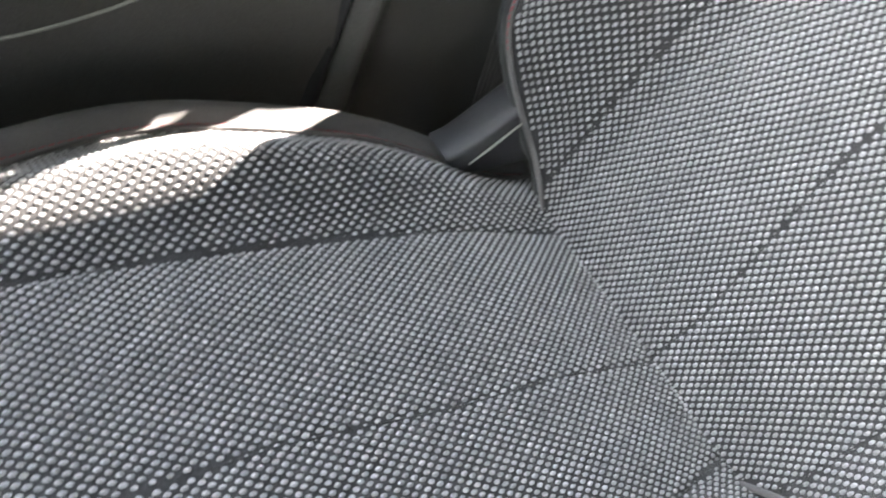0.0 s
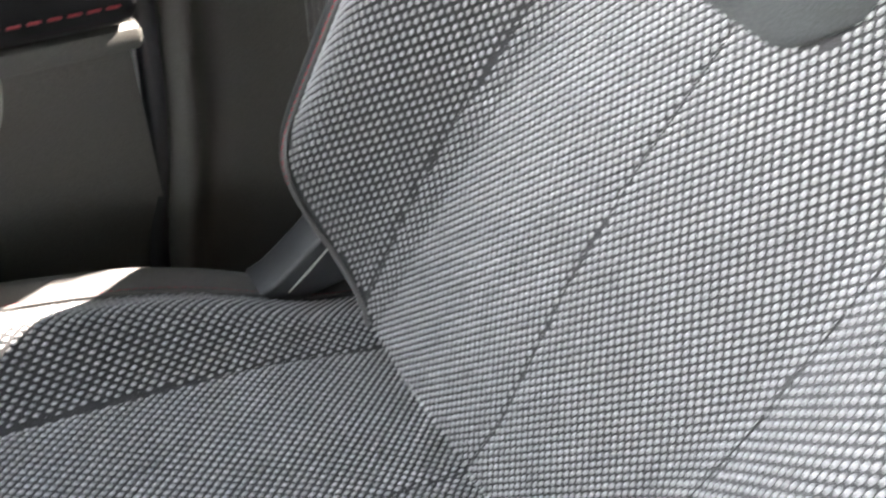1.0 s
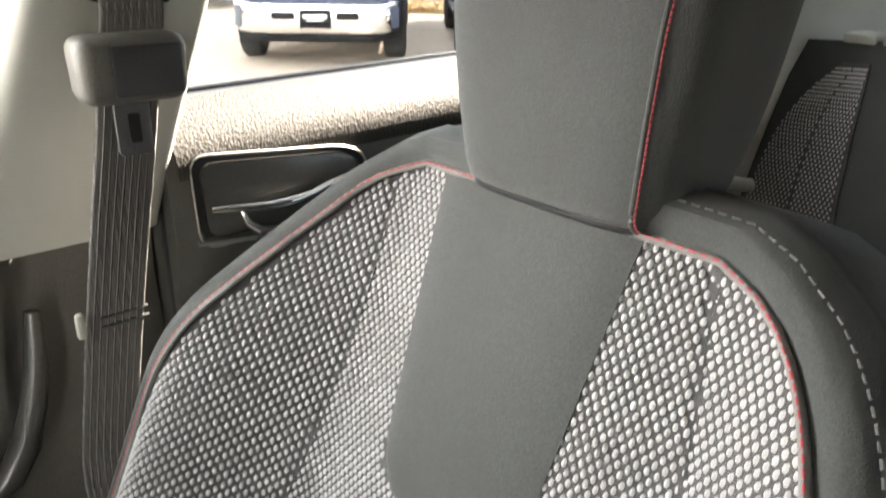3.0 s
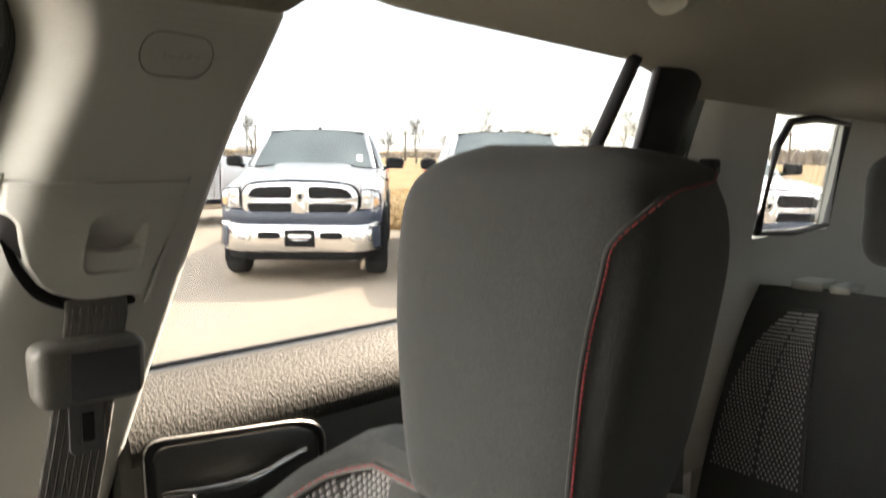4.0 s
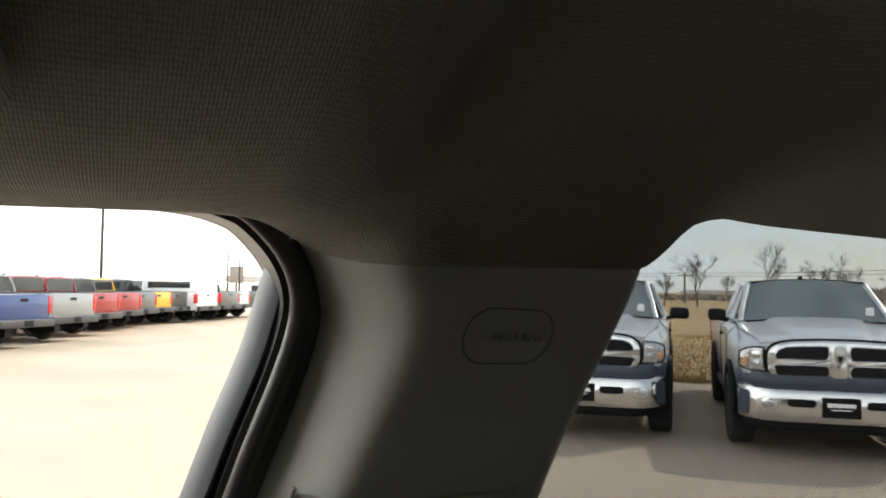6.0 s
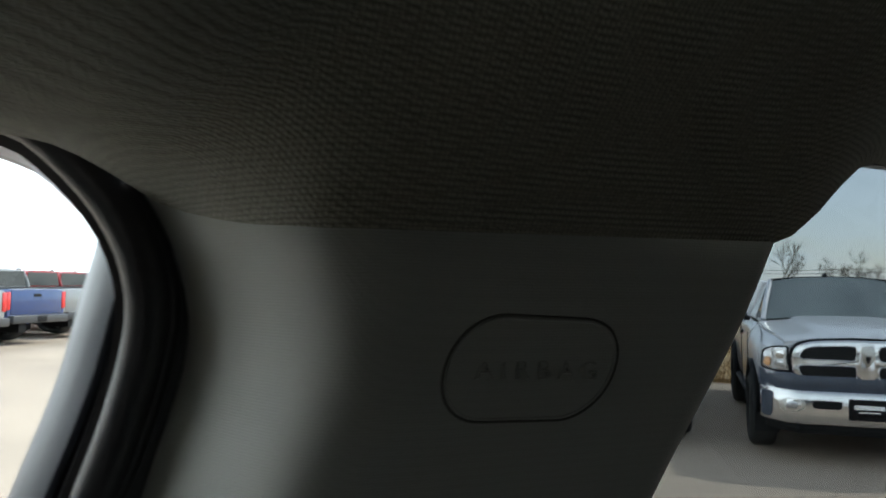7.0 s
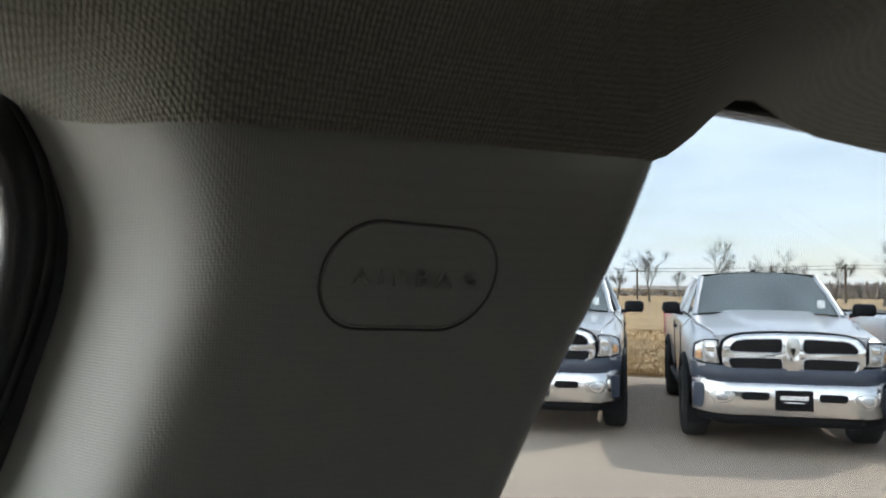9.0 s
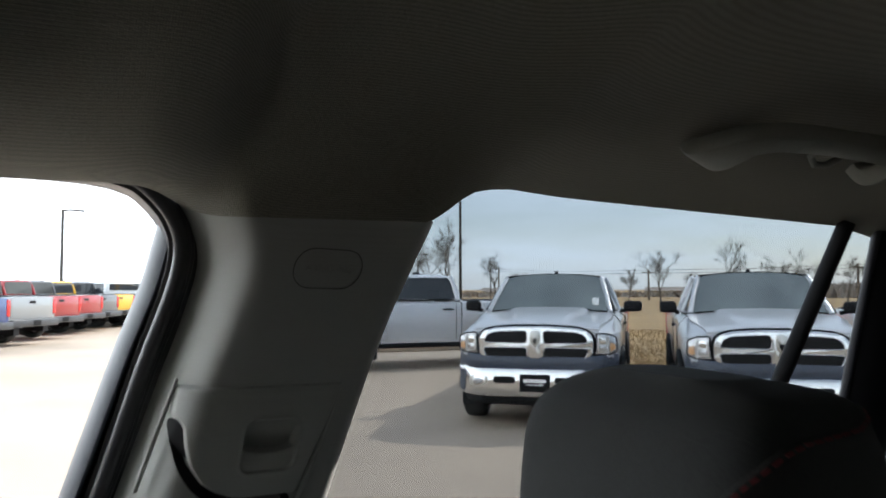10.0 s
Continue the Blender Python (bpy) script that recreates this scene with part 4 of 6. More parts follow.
# recliner cover and belt anchor beside the cushion
wedge = [(-0.150, 0.792), (-0.136, 0.797), (-0.118, 0.811), (-0.094, 0.833), (-0.074, 0.849), (-0.042, 0.864), (0.030, 0.892), (0.030, 0.770), (-0.136, 0.762)]
part("recliner_cover", plate_mesh("r", wedge[::-1], "y", 0.578, 0.615, 0.005, 3), M_STEEL_GREY, seat, "grey plastic recliner cover")
tube("recliner_edge", [(-0.124, 0.578, 0.782), (-0.106, 0.577, 0.800), (-0.084, 0.576, 0.824)], [0.001, 0.0016, 0.001], M_PALE_PLASTIC, seat, "thin pale edge of the cover")
boxed("recliner_cap", (-0.098, 0.598, 0.858), (-0.072, 0.622, 0.900), M_BLACK, seat, "dark hinge cap", bevel=0.006)
tube("cap_rim", [(a, 0.5975, b) for a, b in rounded(0.022, 0.038, 0.005, cx=-0.085, cy=0.879)], 0.0012, M_STEEL_GREY, seat, "pale rim of the cap", sides=6, closed=True)

# headrest
headrest = thing("headrest", "dark grey suede headrest with a red seam on the front seat", "headrest")
HR_Z = [1.300, 1.315, 1.36, 1.42, 1.47, 1.50, 1.518, 1.526]
HR_H = [0.057, 0.065, 0.084, 0.100, 0.104, 0.098, 0.080, 0.045]
HR_IN = [0.078, 0.082, 0.088, 0.094, 0.098, 0.093, 0.076, 0.042]   # half-width on the inner side
def hr_front(z):
    return 0.149 + 0.12 * (z - 1.30) + 0.010 * step01(z, 1.48, 1.53) + 0.016 * max(0.0, (1.314 - z) / 0.014) ** 2
def hr_point(t, z):
    """t runs round the outline of the headrest."""
    h = smooth_table(z, HR_Z, HR_H if math.sin(t) > 0 else HR_IN)
    x0 = hr_front(z)
    dep = smooth_table(z, HR_Z, [0.085, 0.10, 0.115, 0.12, 0.118, 0.105, 0.08, 0.04])
    c, s = math.cos(t), math.sin(t)
    ex = 0.42
    return Vector((x0 + dep * 0.5 + (0.0 if z < 1.5 else 0.02 * step01(z, 1.5, 1.53)) - dep * 0.5 * math.copysign(abs(c) ** ex, c), SC + 0.010 + h * math.copysign(abs(s) ** ex, s) - 0.012 * 0, z))
ts = [2 * math.pi * k / 72 for k in range(72)]
zz = [1.300 + 0.226 * (1 - (1 - i / 36) ** 1.5) for i in range(37)]
verts = [hr_point(t, z) for z in zz for t in ts]
faces = grid_faces(len(zz), 72, close_v=True) + [tuple(range(71, -1, -1)), tuple((len(zz) - 1) * 72 + k for k in range(72))]
me = mesh_of("pad", verts, faces)
me.set_sharp_from_angle(angle=radians(70))
put("pad", me, M_VINYL, headrest, "grey suede pad")
# black ring draws the seam together with the shade under the pad
tube("foot_seam_shade", [hr_point(t, 1.3045) for t in ts], 0.0022, M_BLACK, headrest, "dark line round the foot for its seam and shade", sides=6, closed=True)
for sgn in (-1,):
    seam_pts = [hr_point(-math.asin(min(0.955, smooth_table(z, [1.30, 1.32, 1.375, 1.42, 1.47, 1.53], [0.070, 0.070, 0.070, 0.071, 0.077, 0.080]) / smooth_table(z, HR_Z, HR_IN)) ** (1 / 0.42)) - radians(110 * step01(z, 1.470, 1.55)), z) + Vector((-0.0012, -0.0010, 0)) for z in [1.302 + 0.212 * k / 60 for k in range(61)]]
    tube("seam_welt", seam_pts, 0.0016, M_VINYL, headrest, "dark seam")
    for a, b in zip(seam_pts, seam_pts[1:]):
        n = max(1, int((b - a).length / 0.0055))
        for k in range(n):
            p, q = a + (b - a) * (k / n), a + (b - a) * ((k + 0.62) / n)
            tube("stitch", [p + Vector((-0.0006, 0.0028 * sgn, 0)), q + Vector((-0.0006, 0.0028 * sgn, 0))], 0.0006, M_RED, headrest, sides=5)
for y in (SC - 0.055, SC + 0.075):
    tube("post", [(0.19, y, 1.20), (0.195, y, 1.26), (0.20, y, 1.33)], 0.006, M_CHROME, headrest, "chrome post", sides=10)
tube("post_collar", [(0.234, SC - 0.050, 1.315), (0.246, SC - 0.060, 1.315), (0.258, SC - 0.072, 1.315)], [0.006, 0.008, 0.006], M_PALE_PLASTIC, headrest, "pale release button", sides=10, flat=0.6)

# ---- seat belt ----
belt = thing("seat_belt", "grey seat belt hanging from the pillar with a black tongue cover", "seat belt")
def webbing(name, path, width, label="", mat=M_BELT):
    """A strap: path of centre points with half-width vectors."""
    pts = [(Vector(p), Vector(w)) for p, w in path]
    verts, n = [], len(pts)
    for p, w in pts:
        for k, th in ((-1, 0.0), (-0.9, 0.0004), (0, 0.0006), (0.9, 0.0004), (1, 0.0), (0.9, -0.0004), (0, -0.0006), (-0.9, -0.0004)):
            verts.append(p + w.normalized() * (width / 2 * k) + Vector((0.3, -1, 0)).normalized() * th)
    return put(name, mesh_of(name, verts, grid_faces(n, 8, close_v=True) + [tuple(range(7, -1, -1)), tuple((n - 1) * 8 + k for k in range(8))]), mat, belt, label)
BZ = [0.55, 0.80, 1.00, 1.10, 1.235, 1.30, 1.36, 1.39, 1.418, 1.44]
BX = [0.03, 0.005, -0.016, -0.004, 0.020, 0.032, 0.042, 0.048, 0.052, 0.056]
BY = [0.72, 0.712, 0.706, 0.702, 0.698, 0.694, 0.692, 0.692, 0.702, 0.712]
webbing("strap", [((smooth_table(z, BZ, BX), smooth_table(z, BZ, BY), z), (1, -0.12, -0.02)) for z in [0.55 + 0.865 * i / 40 for i in range(41)]], 0.045, "ribbed grey webbing")
for k in range(7):
    off = -0.0165 + 0.0055 * k
    tube("rib", [(smooth_table(z, BZ, BX) + off, smooth_table(z, BZ, BY) - 0.12 * off - 0.0012, z) for z in [0.60 + 0.80 * i / 24 for i in range(25)]], 0.0009, M_BELT, belt, sides=5)
for dz in (0, 0.008):
    tube("stitch_bar", [(-0.018 + 0.012, 0.7005, 1.150 + dz), (0.030 + 0.002, 0.697, 1.152 + dz)], 0.0018, M_GREY_THREAD, belt, "raised stop stitching", sides=6)
boxed("stop_button", (-0.025, 0.696, 1.146), (-0.018, 0.704, 1.168), M_PALE_PLASTIC, belt, "small pale stop button", bevel=0.003)
boxed("tongue_cover", (-0.001, 0.666, 1.331), (0.076, 0.701, 1.380), M_BLACK_TRIM, belt, "black plastic tongue cover", bevel=0.011, seg=4, taper=(1.06, 1.0))
boxed("cover_face", (0.020, 0.6635, 1.337), (0.070, 0.668, 1.374), M_RUBBER, belt, "darker front face of the cover", bevel=0.002)
bm = plate_mesh("t", rounded(0.026, 0.046, 0.005, cx=0.036, cy=1.313), "y", 0.6845, 0.6875, 0.0008)
part("tongue_plate", bm, M_STEEL_GREY, belt, "dull grey latch tongue")
boxed("tongue_hole", (0.0315, 0.6825, 1.300), (0.0405, 0.6842, 1.322), M_BLACK, belt, "", bevel=0.0006)

# ---- grab handle over the rear door ----
handle = thing("grab_handle", "pale plastic grab handle with a folding coat hook on the headliner", "grab handle")
def bar(path, ws, hs, name, mat, label=""):
    verts = []
    pts = [Vector(p) for p in path]
    prof = [(1, 0.55), (0.94, 0.85), (0.80, 1), (-0.80, 1), (-0.94, 0.85), (-1, 0.55), (-1, -0.55), (-0.94, -0.85), (-0.80, -1), (0.80, -1), (0.94, -0.85), (1, -0.55)]
    for i, p in enumerate(pts):
        d = (pts[min(i + 1, len(pts) - 1)] - pts[max(i - 1, 0)]).normalized()
        side = Vector((0, 0, 1)).cross(d) + Vector((0, 0, -0.35))
        side = (side - d * side.dot(d)).normalized()
        up = d.cross(side)
        for a, b in prof:
            verts.append(p + side * (a * ws[i] / 2) + up * (b * hs[i] / 2))
    n = len(prof)
    me = mesh_of(name, verts, grid_faces(len(pts), n, close_v=True) + [tuple(range(n - 1, -1, -1)), tuple((len(pts) - 1) * n + k for k in range(n))])
    me.set_sharp_from_angle(angle=radians(33))
    return put(name, me, mat, handle, label)
def under_liner(x, y, drop):
    (y1, z1) = liner_edge(x)
    return (x, y, liner(x, 0.5 + 0.5 * y / y1)[2] - drop)


GH = [(0.436, 0.604, -0.004), (0.436, 0.594, 0.012), (0.438, 0.570, 0.021), (0.446, 0.551, 0.024), (0.470, 0.541, 0.024), (0.505, 0.538, 0.024), (0.54, 0.537, 0.024), (0.59, 0.538, 0.024), (0.626, 0.541, 0.024), (0.644, 0.549, 0.024), (0.653, 0.570, 0.021), (0.658, 0.588, 0.012), (0.660, 0.600, -0.006)]
gp = smooth_path([under_liner(x, y, d) for x, y, d in GH], 72)
bar(gp, [0.027 + 0.030 * max(0.0, abs(k - 36) / 36 - 0.45) for k in range(73)], [0.015 + 0.005 * abs(k - 36) / 36 for k in range(73)], "grip", M_PALE_PLASTIC, "flat pale grip with square ends")
c = under_liner(0.54, 0.572, 0.0)
boxed("hook_base", (0.570, 0.562, c[2] - 0.010), (0.606, 0.590, c[2] + 0.010), M_PALE_PLASTIC, handle, "folding hook housing", bevel=0.003)
tube("coat_hook", [(0.560, 0.572, c[2] - 0.002), (0.563, 0.586, c[2] - 0.014), (0.574, 0.592, c[2] - 0.020), (0.588, 0.590, c[2] - 0.020), (0.600, 0.580, c[2] - 0.012)], 0.0036, M_PALE_PLASTIC, handle, "folding coat hook")

# ---- sun visor ----
visor = thing("sun_visor", "grey cloth sun visor folded against the headliner", "sun visor")
boxed("flap", (-0.50, 0.38, 1.668), (-0.135, 0.59, 1.690), M_LINER, visor, "padded visor flap", bevel=0.011, seg=3)
tube("pivot_rod", [(-0.49, 0.385, 1.692), (-0.3, 0.384, 1.693), (-0.14, 0.384, 1.693)], 0.005, M_PALE_PLASTIC, visor, "hinge rod")

# ---- rear seat ----
rear_seat = thing("rear_seat", "dark rear bench seat with dotted cloth side panel", "rear seat")
def rear_back(s, v):
    y = -0.62 + 1.42 * s
    z = 0.75 + 0.530 * v
    return (1.10 + 0.22 * v + 0.03 * math.sin(math.pi * v) * -1 + 0.03 * (2 * s - 1) ** 4, y, z - 0.012 * max(0, abs(2 * s - 1) - 0.8) * 5 * v)
put("backrest", slab_mesh("backrest", rear_back, [i / 20 for i in range(21)], [i / 14 for i in range(15)], (0.12, 0, -0.02)), M_VINYL, rear_seat, "dark grey suede backrest")
boxed("cushion", (0.62, -0.62, 0.36), (1.22, 0.71, 0.80), M_VINYL, rear_seat, "dark grey cushion", bevel=0.06, seg=3)
boxed("release_bezel", (1.325, 0.662, 1.272), (1.40, 0.722, 1.290), M_PALE_PLASTIC, rear_seat, "pale folding latch bezel", bevel=0.006)
boxed("release_bezel", (1.325, 0.612, 1.272), (1.40, 0.652, 1.288), M_PALE_PLASTIC, rear_seat, "pale folding latch bezel", bevel=0.006)
def panel_fn(s, v):
    z = 0.95 + 0.29 * v
    inner = 0.605 + 0.050 * v
    outer = 0.790 - 0.085 * v ** 4
    return Vector(rear_back((inner + (outer - inner) * s + 0.62) / 1.42, (z - 0.75) / 0.530)) + Vector((-0.006, 0, 0.002))
put("dotted_panel", slab_mesh("dotted_panel", panel_fn, [i / 8 for i in range(9)], [i / 8 for i in range(9)], (0.004, 0, 0)), M_WEAVE_BASE, rear_seat, "dotted cloth side panel")
seat_keep = seat
seat = rear_seat
loops("panel_weave", lambda a, b: panel_fn((b + 0.09) / 0.18, a / 0.30), 41, 21, 0.0072, 0.0086, lambda a, b: abs(b) < 0.086 and abs(b + 0.005) > 0.0022 and a < 0.293, 0.0031, 0.0019, 0.0014, "pale loops of the panel weave")
seat = seat_keep
rh = thing("headrest", "black rear headrest on the bench seat", "headrest")
boxed("pad", (1.24, 0.33, 1.335), (1.36, 0.585, 1.53), M_VINYL, rh, "dark suede pad", bevel=0.045, seg=4)
tube("post", [(1.30, 0.42, 1.27), (1.30, 0.42, 1.36)], 0.006, M_CHROME, rh, "chrome post")
tube("post", [(1.30, 0.50, 1.27), (1.30, 0.50, 1.36)], 0.006, M_CHROME, rh, "chrome post")
rbelt = thing("seat_belt", "dark rear seat belt on the pale rear pillar", "seat belt")
belt_keep = belt
belt = rbelt
webbing("strap", [((x, cp(x, z) - 0.012, z), (0.5, -0.5, 0)) for x, z in ((1.062, 1.50), (1.060, 1.47), (1.064, 1.43), (1.074, 1.40), (1.085, 1.36), (1.09, 1.25), (1.09, 1.0))], 0.03, "dark webbing")
boxed("guide", (1.045, cp(1.06, 1.5) - 0.02, 1.49), (1.085, cp(1.06, 1.5), 1.515), M_BLACK, rbelt, "black belt guide", bevel=0.004)
belt = belt_keep

# ---- vehicles outside ----
def loft(name, stations, mat, parent, label=""):
    """Closed body through stations of (x, outline of (y, z) for the left half from top middle to bottom middle)."""
    rows = []
    for x, half in stations:
        row = [(x if not callable(x) else 0, y, z) for y, z in half] + [(x, -y, z) for y, z in reversed(half[1:-1])]
        rows.append(row)
    n = len(rows[0])
    verts = [p for r in rows for p in r]
    faces = grid_faces(len(rows), n, close_v=True) + [tuple(range(n - 1, -1, -1)), tuple((len(rows) - 1) * n + k for k in range(n))]
    me = mesh_of(name, verts, faces)
    bm = bmesh.new()
    bm.from_mesh(me)
    bmesh.ops.recalc_face_normals(bm, faces=bm.faces)
    bm.to_mesh(me)
    bm.free()
    me.set_sharp_from_angle(angle=radians(32))
    return put(name, me, mat, parent, label)


def quad_panel(name, pts, mat, parent, label="", thick=0.012, n=6, bow=0.0, out=(1, 0, 0)):
    """A slightly bowed pane between four corners (bottom left, bottom right, top right, top left)."""
    a, b, c, d = [Vector(p) for p in pts]
    o = Vector(out).normalized()
    fn = lambda u, v: (a + (b - a) * u) * (1 - v) + (d + (c - d) * u) * v + o * (bow * (1 - (2 * u - 1) ** 2))
    return put(name, slab_mesh(name, fn, [i / n for i in range(n + 1)], [i / n for i in range(n + 1)], tuple(-o * thick)), mat, parent, label)


def wheel(x, y, r, w, parent, detailed=True):
    """A wheel with its tyre and spoked rim, axle along y."""
    sgn = 1 if y > 0 else -1
    prof = [(r * 0.62, -0.5), (r * 0.80, -0.52), (r * 0.93, -0.46), (r, -0.34), (r, 0.34), (r * 0.93, 0.46), (r * 0.80, 0.52), (r * 0.62, 0.5)]
    n = 28
    verts = [(x + a * math.cos(2 * math.pi * k / n), y + b * w, r + a * math.sin(2 * math.pi * k / n)) for k in range(n) for a, b in prof]
    hub = new("wheel")
    hub.parent = parent
    put("tyre", mesh_of("tyre", verts, grid_faces(n, len(prof), close_u=True, close_v=True)), M_TYRE, hub)
    rp = [(r * 0.62, 0.42), (r * 0.56, 0.40), (r * 0.50, 0.30), (r * 0.20, 0.34), (r * 0.06, 0.40)]
    verts = [(x + a * (1 - (0.10 if (k % 6) in (2, 3) and 0 < j < 3 else 0)) * math.cos(2 * math.pi * k / 30), y + sgn * (b - (0.22 if (k % 6) in (2, 3) and 0 < j < 4 else 0)) * w, r + a * math.sin(2 * math.pi * k / 30)) for k in range(30) for j, (a, b) in enumerate(rp)]
    me = mesh_of("rim", verts, grid_faces(30, len(rp), close_u=True) + [tuple(k * len(rp) + len(rp) - 1 for k in range(30))])
    me.set_sharp_from_angle(angle=radians(30))
    put("rim", me, M_RIM, hub, "alloy rim")
    return hub


def body_half(w, zt, zb, crown=0.02, shoulder=0.10, tuck=0.04):
    return [(0, zt), (w * 0.45, zt - crown * 0.2), (w * 0.72, zt - crown * 0.8), (w * 0.90, zt - crown - shoulder * 0.25), (w * 0.975, zt - shoulder), (w, zt - shoulder - 0.12),
            (w * 0.995, (zt + zb) / 2 - 0.05), (w * 0.985, zb + 0.15), (w - tuck, zb), (0, zb)]




def pickup(label, mat, cab=1.32, front=True, topper=False, bumper_mat=None, detail=2):
    """A full-size pickup truck; x forward from the bumper's face (0), y to its left."""
    t = thing("pickup_truck", label, "pickup truck")
    L, W = 5.75, 0.93
    xr = -1.40 - cab                       # back of the cab
    fa, ra = -0.92, -4.25
    # nose and hood
    loft("nose", [(-0.10, body_half(0.80, 1.148, 0.50, 0.045, 0.09)), (-0.16, body_half(0.855, 1.172, 0.48, 0.045, 0.10)), (-0.32, body_half(0.895, 1.195, 0.46, 0.04, 0.12)),
                  (-0.60, body_half(0.92, 1.222, 0.60, 0.035, 0.14)), (-1.00, body_half(W, 1.262, 0.62, 0.03, 0.15)), (-1.45, body_half(W, 1.30, 0.48, 0.03, 0.16))], mat, t, "painted hood and fenders")
    hood_x = [-0.10, -0.16, -0.32, -0.60, -1.00, -1.45]
    hood_z = [1.148, 1.172, 1.195, 1.222, 1.262, 1.300]
    def hood_skin(u, k):
        """The hood with its raised middle between two creases that spread towards the windscreen."""
        x = -0.115 - 1.30 * u
        half = 0.70 + 0.115 * min(1.0, 1.6 * u)
        y = half * k
        crease = 0.25 + 0.20 * u
        z = lerp_table(x, hood_x[::-1], hood_z[::-1]) - 0.038 * (abs(y) / 0.85) ** 2.2 + 0.010
        z += 0.038 * (0.35 + 0.65 * min(1, u * 2.5)) * (1 - step01(abs(y), crease - 0.015, crease + 0.085)) - 0.012 * math.exp(-(u / 0.04) ** 2)
        return (x, y, z)
    if detail > 1:
        put("hood", slab_mesh("hood", hood_skin, [k / 22 for k in range(23)], [-1 + k / 24 for k in range(49)], (0, 0, -0.03)), mat, t, "painted hood with a raised middle")
        boxed("cowl", (-1.47, -0.74, 1.262), (-1.405, 0.74, 1.292), M_BLACK, t, "black cowl under the windscreen", bevel=0.008)
    loft("cab_lower", [(-1.45, body_half(W, 1.285, 0.46, 0.01, 0.12)), (-1.9, body_half(W + 0.005, 1.285, 0.45, 0.01, 0.09)), (xr, body_half(W + 0.005, 1.285, 0.45, 0.01, 0.09))], mat, t, "painted doors")
    # roof and pillars
    def gh(w, zt, zb, crown=0.025):
        return [(0, zt), (w * 0.5, zt - crown * 0.3), (w * 0.82, zt - crown), (w * 0.95, zt - 0.055), (w, zt - 0.10), (w + 0.001, zb), (0, zb)]
    loft("roof", [(-2.02, gh(0.63, 1.745, 1.68)), (-2.10, gh(0.645, 1.765, 1.68)), (-2.35, gh(0.66, 1.785, 1.68)), (xr + 0.25, gh(0.66, 1.783, 1.68)), (xr + 0.05, gh(0.65, 1.76, 1.67))], mat, t, "painted roof")
    for sgn in (1, -1):
        tube("windscreen_pillar", [(-1.42, 0.78 * sgn, 1.28), (-1.72, 0.72 * sgn, 1.50), (-2.06, 0.642 * sgn, 1.725)], 0.032, mat, t, sides=8)
        tube("rear_pillar", [(xr + 0.04, 0.83 * sgn, 1.27), (xr + 0.06, 0.74 * sgn, 1.52), (xr + 0.12, 0.65 * sgn, 1.72)], 0.06, mat, t, sides=8)
        mid = (-1.5 + xr) / 2 - 0.12
        if cab > 1.9:
            tube("door_pillar", [(mid, 0.86 * sgn, 1.27), (mid, 0.77 * sgn, 1.55), (mid, 0.69 * sgn, 1.77)], 0.035, M_BLACK, t, sides=8)
        quad_panel("side_window", [(-1.50, 0.85 * sgn, 1.30), (xr + 0.06, 0.85 * sgn, 1.305), (xr + 0.12, 0.675 * sgn, 1.705), (-2.06, 0.675 * sgn, 1.705)], M_PRIVACY, t, "dark side glass", out=(0, sgn, 0.3))
        tube("door_gap", [(-1.52, (W + 0.004) * sgn, 1.15), (-1.50, (W + 0.004) * sgn, 0.85), (-1.55, (W - 0.008) * sgn, 0.55)], 0.006, M_BLACK, t, sides=6)
        tube("door_gap", [(mid if cab > 1.9 else xr + 0.10, (W + 0.007) * sgn, 1.20), (mid if cab > 1.9 else xr + 0.10, (W + 0.004) * sgn, 0.85), (mid if cab > 1.9 else xr + 0.10, (W - 0.006) * sgn, 0.52)], 0.006, M_BLACK, t, sides=6)
        boxed("door_handle", ((mid if cab > 1.9 else xr + 0.12) + 0.04, W * sgn - 0.01, 1.085), ((mid if cab > 1.9 else xr + 0.12) + 0.26, W * sgn + 0.03 * sgn if sgn > 0 else W * sgn + 0.01, 1.125), M_BLACK, t, "black door handle", bevel=0.01) if sgn > 0 else boxed("door_handle", ((mid if cab > 1.9 else xr + 0.12) + 0.04, -W - 0.03, 1.085), ((mid if cab > 1.9 else xr + 0.12) + 0.26, -W + 0.01, 1.125), M_BLACK, t, "black door handle", bevel=0.01)
        # mirrors on short arms
        m = boxed("mirror", (-1.67, 0.94 if sgn > 0 else -1.13, 1.285), (-1.53, 1.17 if sgn > 0 else -0.93, 1.425), M_BLACK, t, "black door mirror", bevel=0.045, seg=4)
        tube("mirror_arm", [(-1.60, 0.90 * sgn, 1.29), (-1.60, 1.0 * sgn, 1.31)], 0.025, M_BLACK, t)
        # arches and sills
        arch = [(fa + 0.47 * math.cos(a), (W + 0.004) * sgn, 0.40 + 0.46 * math.sin(a)) for a in [math.pi * k / 14 for k in range(15)]]
        tube("wheel_arch", arch, 0.035, M_BLACK if detail > 1 else mat, t, "dark arch", sides=8)
        arch = [(ra + 0.47 * math.cos(a), (W + 0.004) * sgn, 0.40 + 0.46 * math.sin(a)) for a in [math.pi * k / 14 for k in range(15)]]
        tube("wheel_arch", arch, 0.035, M_BLACK if detail > 1 else mat, t, "dark arch", sides=8)
